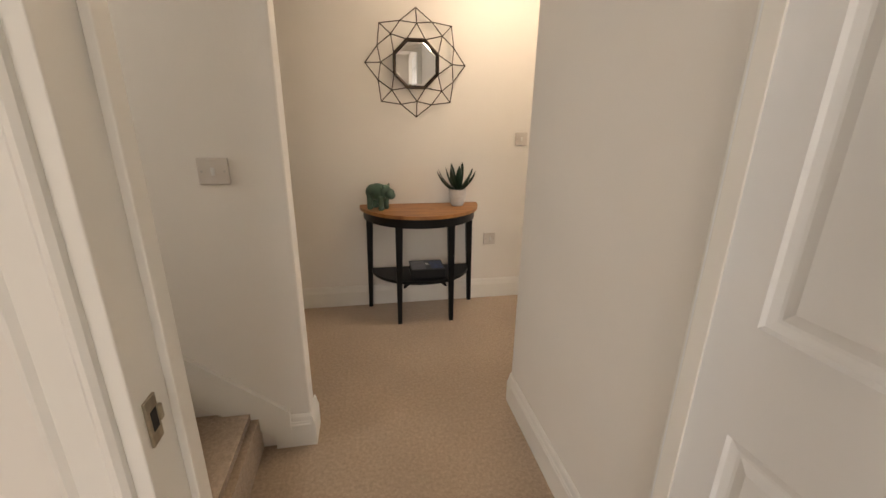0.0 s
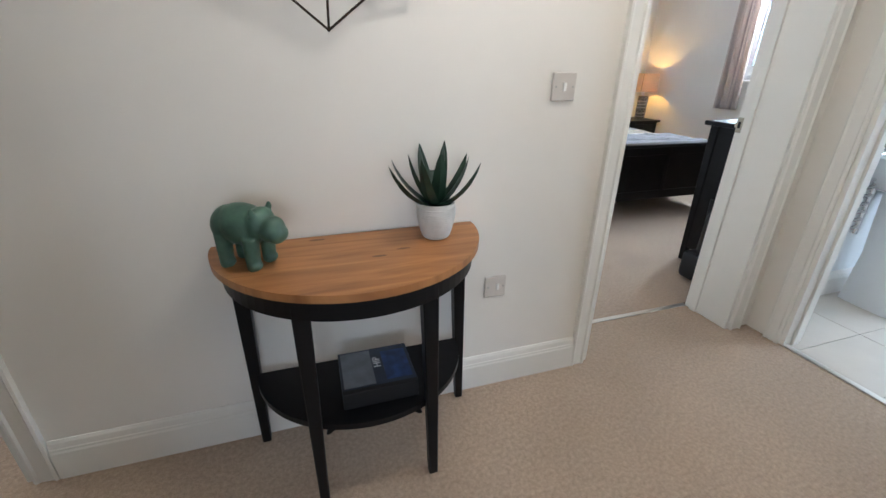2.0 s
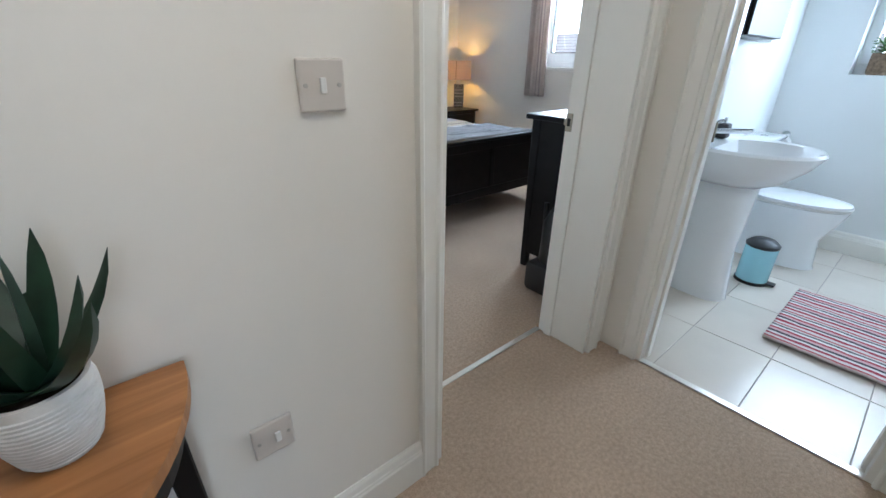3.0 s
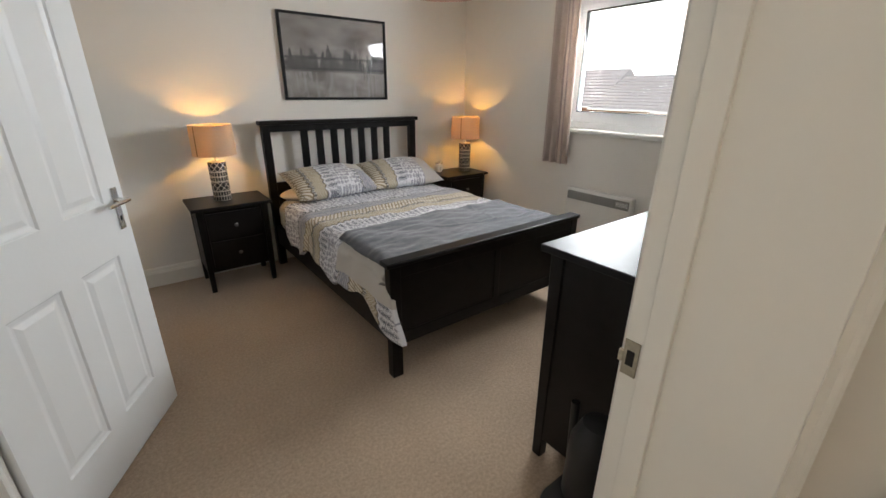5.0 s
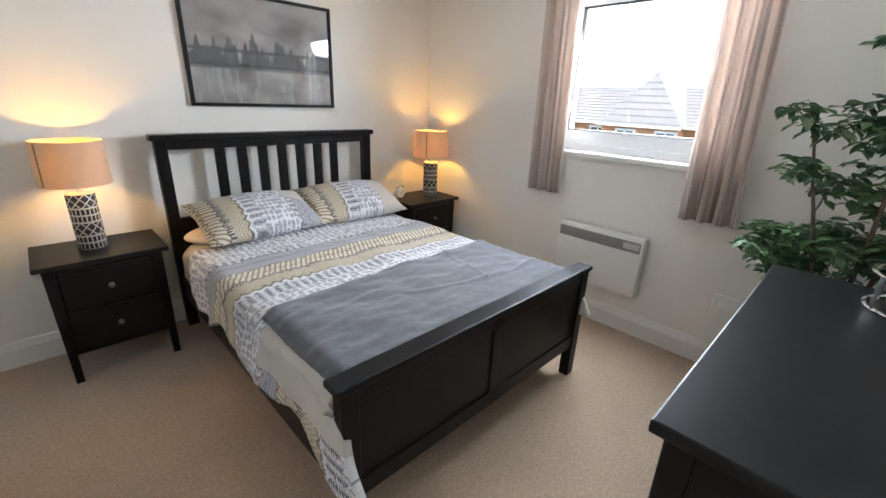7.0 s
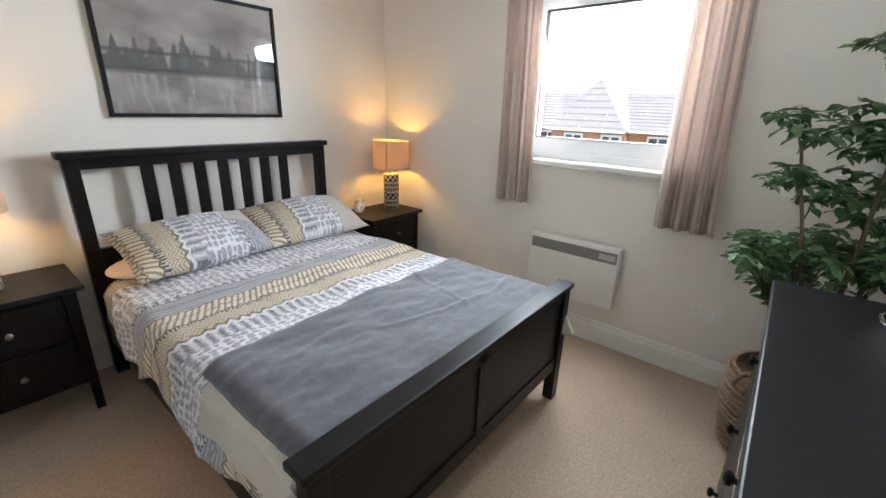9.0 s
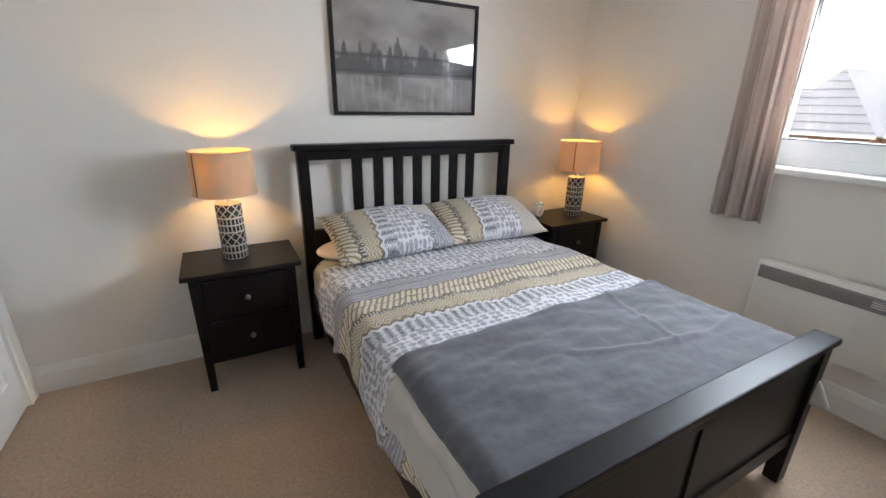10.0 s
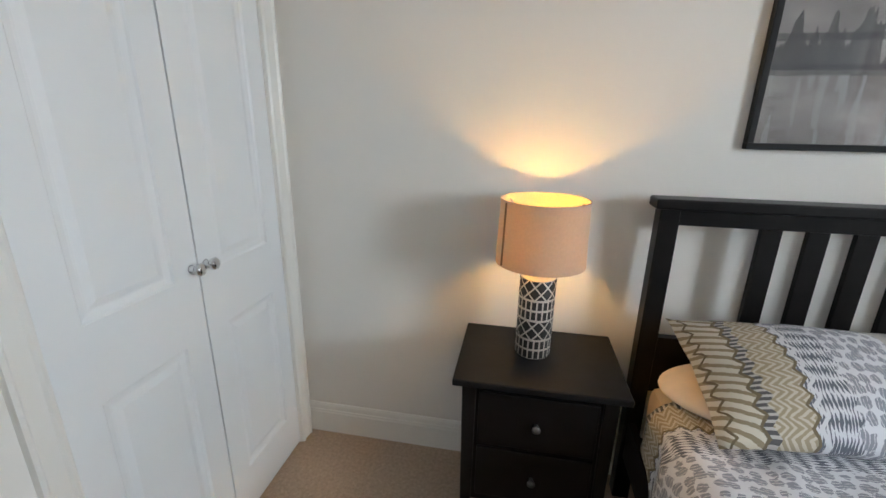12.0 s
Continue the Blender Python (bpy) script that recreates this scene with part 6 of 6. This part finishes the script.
spread("grey_duvet", -2.96, -1.46, 1.66, 3.3, 0.575, 0.20, 0.2, M_GREYDUV, "grey patterned satin duvet on the iron bed", "duvet", 3)
spread("white_bedspread", -2.985, -1.435, 1.655, 3.05, 0.625, 0.05, 0.1, M_WHITE, "white quilted bedspread laid over the duvet", "bedspread", 9)
for x, mt, lb, ct in ((-2.62, M_GREYDUV, "grey patterned pillow", "pillow"), (-1.9, M_GREYDUV, "grey patterned pillow", "pillow"), (-2.25, M_OLIVE, "olive green velvet cushion", "cushion")):
    d = thing("cushion" if ct == "cushion" else "bed_pillow", (x, 3.4, 0.62), lb + " leaning on the headboard", ct)
    yo = 3.42 if ct == "pillow" else 3.27
    bm = bmesh.new()
    bmesh.ops.create_icosphere(bm, subdivisions=4, radius=1)
    for vv in bm.verts:
        for q in (0, 2):
            vv.co[q] = math.copysign(abs(vv.co[q]) ** 0.55, vv.co[q])
    sx, sz = (0.34, 0.20) if ct == "pillow" else (0.23, 0.22)
    bmesh.ops.transform(bm, matrix=pose(x, yo, 0.62 + sz * 0.86, -25, 0, 0 if ct == "pillow" else 8) @ Matrix.Diagonal((sx, 0.075, sz, 1)), verts=bm.verts)
    part("cover", bm, mt, d, "", True)
n2 = thing("side_table", (-3.33, 3.5, 0), "black wooden side table with turned legs", "side table")
part("top", box(-3.66, 3.28, 0.735, -3.02, 3.70, 0.765, 0.006), M_BLACKTAB, n2)
part("apron", box(-3.61, 3.32, 0.66, -3.07, 3.66, 0.735, 0.003), M_BLACKTAB, n2)
for x in (-3.58, -3.10):
    for y in (3.35, 3.63):
        part("leg", leg_bm(x, y, 0, 0.028, x, y, 0.66, 0.042), M_BLACKTAB, n2)
l2 = thing("table_lamp", (-3.32, 3.5, 0.765), "lit table lamp with cream shade and turned bronze stem", "lamp")
part("stem", lathe(bmesh.new(), [(0, 0), (0.07, 0), (0.07, 0.015), (0.025, 0.04), (0.018, 0.08), (0.035, 0.12), (0.02, 0.17), (0.026, 0.24), (0.014, 0.30), (0.012, 0.36), (0, 0.36)], (-3.32, 3.5, 0.765), 28), M_IRON, l2, "", True)
part("shade", lathe(bmesh.new(), [(0.19, 0.33), (0.191, 0.33), (0.14, 0.55), (0.139, 0.55), (0.189, 0.331)], (-3.32, 3.5, 0.765), 40), M_SHADE, l2, "glowing cream shade", True)
bm = bmesh.new()
bmesh.ops.create_icosphere(bm, subdivisions=3, radius=0.026, matrix=Matrix.Translation((-3.32, 3.5, 1.19)))
part("bulb", bm, M_BULB, l2, "warm glowing bulb", True).visible_shadow = False
point_light("side_table_bulb", (-3.32, 3.5, 1.19), 4.5, WARM, 0.02)
po = thing("framed_print", (-2.3, 3.78, 1.7), "black and white print in a black frame", "picture")
part("picture_frame", box(-2.66, 3.755, 1.38, -2.10, 3.78, 2.02, 0.003), M_BLACKTAB, po)
part("mount", box(-2.635, 3.750, 1.405, -2.125, 3.7555, 1.995, 0), M_PAPER, po)
part("print", box(-2.58, 3.746, 1.45, -2.18, 3.751, 1.95, 0), M_POSTER, po)
pendant(-2.35, 2.0, 1.93, "pink fabric drum pendant in the second bedroom")

# ---- hall ceiling light (the added stair window is built further up) ----
hl = thing("ceiling_light", (0.95, -0.62, H), "small white glass ceiling light, lit", "ceiling light")
part("rose", lathe(bmesh.new(), [(0, -0.03), (0.09, -0.03), (0.10, 0), (0, 0)], (0.95, -0.62, H), 32), M_PLATE2, hl, "", True)

# ---- outside ----
GZ = -3.0
bm = bmesh.new()
bmesh.ops.create_grid(bm, x_segments=1, y_segments=1, size=1500, matrix=Matrix.Translation((0, 0, GZ)))
structure("ground", bm, M_GRASS, "grass and paving outside, far below the windows", "ground")
bm = bmesh.new()
a = [bm.verts.new(p) for p in ((170, -320, GZ), (170, 320, GZ), (170, 320, 160), (170, -320, 160))]
bm.faces.new(a)
structure("backdrop", bm, emit_mat("overcast_sky_glow", (0.97, 0.985, 1.0), 1.5), "bright white overcast sky", "sky")


def house(x0, y0, x1, y1, eave, ridge, gable_y, label):
    """A brick house seen over its eave: main roof with its ridge along y, and a cross gable towards the viewer."""
    d = thing("house", ((x0 + x1) / 2, (y0 + y1) / 2, GZ), label, "house")
    part("wall", box(x0, y0, GZ, x1, y1, eave, 0), M_BRICK, d)

    def prism(pts, ext):
        bm_ = bmesh.new()
        f = [bm_.verts.new(p) for p in pts]
        g = [bm_.verts.new(tuple(Vector(p) + Vector(ext))) for p in pts]
        bm_.faces.new(f)
        bm_.faces.new(g[::-1])
        for i in range(3):
            bm_.faces.new((f[i], f[(i + 1) % 3], g[(i + 1) % 3], g[i]))
        return bm_
    part("roof", prism([(x0 - 0.4, y0 - 0.3, eave), (x1 + 0.4, y0 - 0.3, eave), ((x0 + x1) / 2, y0 - 0.3, ridge)], (0, y1 - y0 + 0.6, 0)), M_ROOF, d)
    for k in range(12):
        t_ = (k + 0.5) / 12
        xx, zz = x0 - 0.4 + ((x1 - x0) / 2 + 0.4) * t_, eave + (ridge - eave) * t_
        part("tile_course", box(xx - 0.03, y0 - 0.3, zz + 0.0, xx + 0.05, y1 + 0.3, zz + 0.05, 0), M_ROOF, d)
    if gable_y is not None:
        g0, g1 = gable_y - 2.4, gable_y + 2.4
        part("gable_wall", box(x0 - 1.2, g0 + 0.2, GZ, x0 + 0.5, g1 - 0.2, eave, 0), M_BRICK, d)
        part("gable_roof", prism([(x0 - 1.4, g0, eave), (x0 - 1.4, g1, eave), (x0 + 0.3, gable_y, ridge + 0.75)], ((x1 - x0) / 2 + 1.2, 0, 0)), M_ROOF, d)
        for k in range(8):
            t_ = (k + 0.3) / 8
            part("tile_course", box(x0 - 1.43 + 1.7 * t_, g0 + 2.4 * t_, eave + (ridge + 0.75 - eave) * t_, x0 - 1.36 + 1.7 * t_, g1 - 2.4 * t_, eave + (ridge + 0.75 - eave) * t_ + 0.05, 0), M_ROOF, d)
        part("gutter", box(x0 - 1.55, g0, eave - 0.12, x0 - 1.38, g1, eave, 0), M_GLOSS, d)
    part("gutter", box(x0 - 0.5, y0 - 0.3, eave - 0.1, x0 - 0.38, y1 + 0.3, eave, 0), M_GLOSS, d)
    yy = y0 + 1.0
    while yy < y1 - 1.2:
        xf = x0 - 1.2 if gable_y is not None and abs(yy + 0.5 - gable_y) < 2.2 else x0
        w_ = part("window", box(xf - 0.06, yy, eave - 1.45, xf + 0.05, yy + 1.2, eave - 0.25, 0), M_UPVC, d)
        part("pane", box(xf - 0.08, yy + 0.12, eave - 1.33, xf + 0.04, yy + 0.55, eave - 0.37, 0), M_WINDARK, w_)
        part("pane", box(xf - 0.08, yy + 0.65, eave - 1.33, xf + 0.04, yy + 1.08, eave - 0.37, 0), M_WINDARK, w_)
        yy += 2.3
    return d


house(29, 3, 37, 18, 0.45, 2.7, 10.8, "orange brick house with grey tiled roof and white-edged gable")
house(31, 19.5, 39, 40, 0.5, 3.3, None, "orange brick terrace with a long grey tiled roof")
house(33, -16, 41, 1, 0.2, 2.7, -7, "orange brick house with a grey tiled roof")
hg = bmesh.new()
rr = random.Random(4)
for q in range(420):
    c = Vector((58 + rr.uniform(-3, 3), rr.uniform(-45, 12), GZ + rr.uniform(0, 6.2)))
    bmesh.ops.create_icosphere(hg, subdivisions=1, radius=rr.uniform(0.4, 1.0), matrix=Matrix.Translation(c) @ Matrix.Diagonal((1, 1, rr.uniform(0.5, 1), 1)))
tagged(part("far_trees", hg, M_HEDGE), "distant belt of green trees behind the houses", "trees", "", "stuff")

# ---- bathroom floor tiles ----
bf = structure("floor_bathroom", box(2.455, -1.9, -0.12, 4.98, 0.118, -0.006, 0), M_GROUT, "cream ceramic floor tiles with grey grout", "tiled floor")
tm = bpy.data.meshes.new("tile")
bm = box(0.0015, 0.0015, -0.008, 0.4765, 0.3315, 0, 0.0015)
bm.to_mesh(tm)
bm.free()
tm.materials.append(M_TILE)
for i in range(5):
    for j in range(7):
        xx, yy = 2.44 + 0.48 * i, -0.243 + 0.333 * (1 - j)
        if xx > 4.9 or yy < -1.95:
            continue
        t_ = new("tile", tm)
        t_.parent = bf
        sx = (min(xx + 0.48, 4.72) - xx) / 0.48
        sy = (min(yy + 0.333, 0.117) - yy) / 0.333
        if i == 0:
            t_.location, t_.scale = (2.458, yy, 0), ((0.48 - 0.018) / 0.48, sy, 1)
        else:
            t_.location, t_.scale = (xx, yy, 0), (sx, sy, 1)
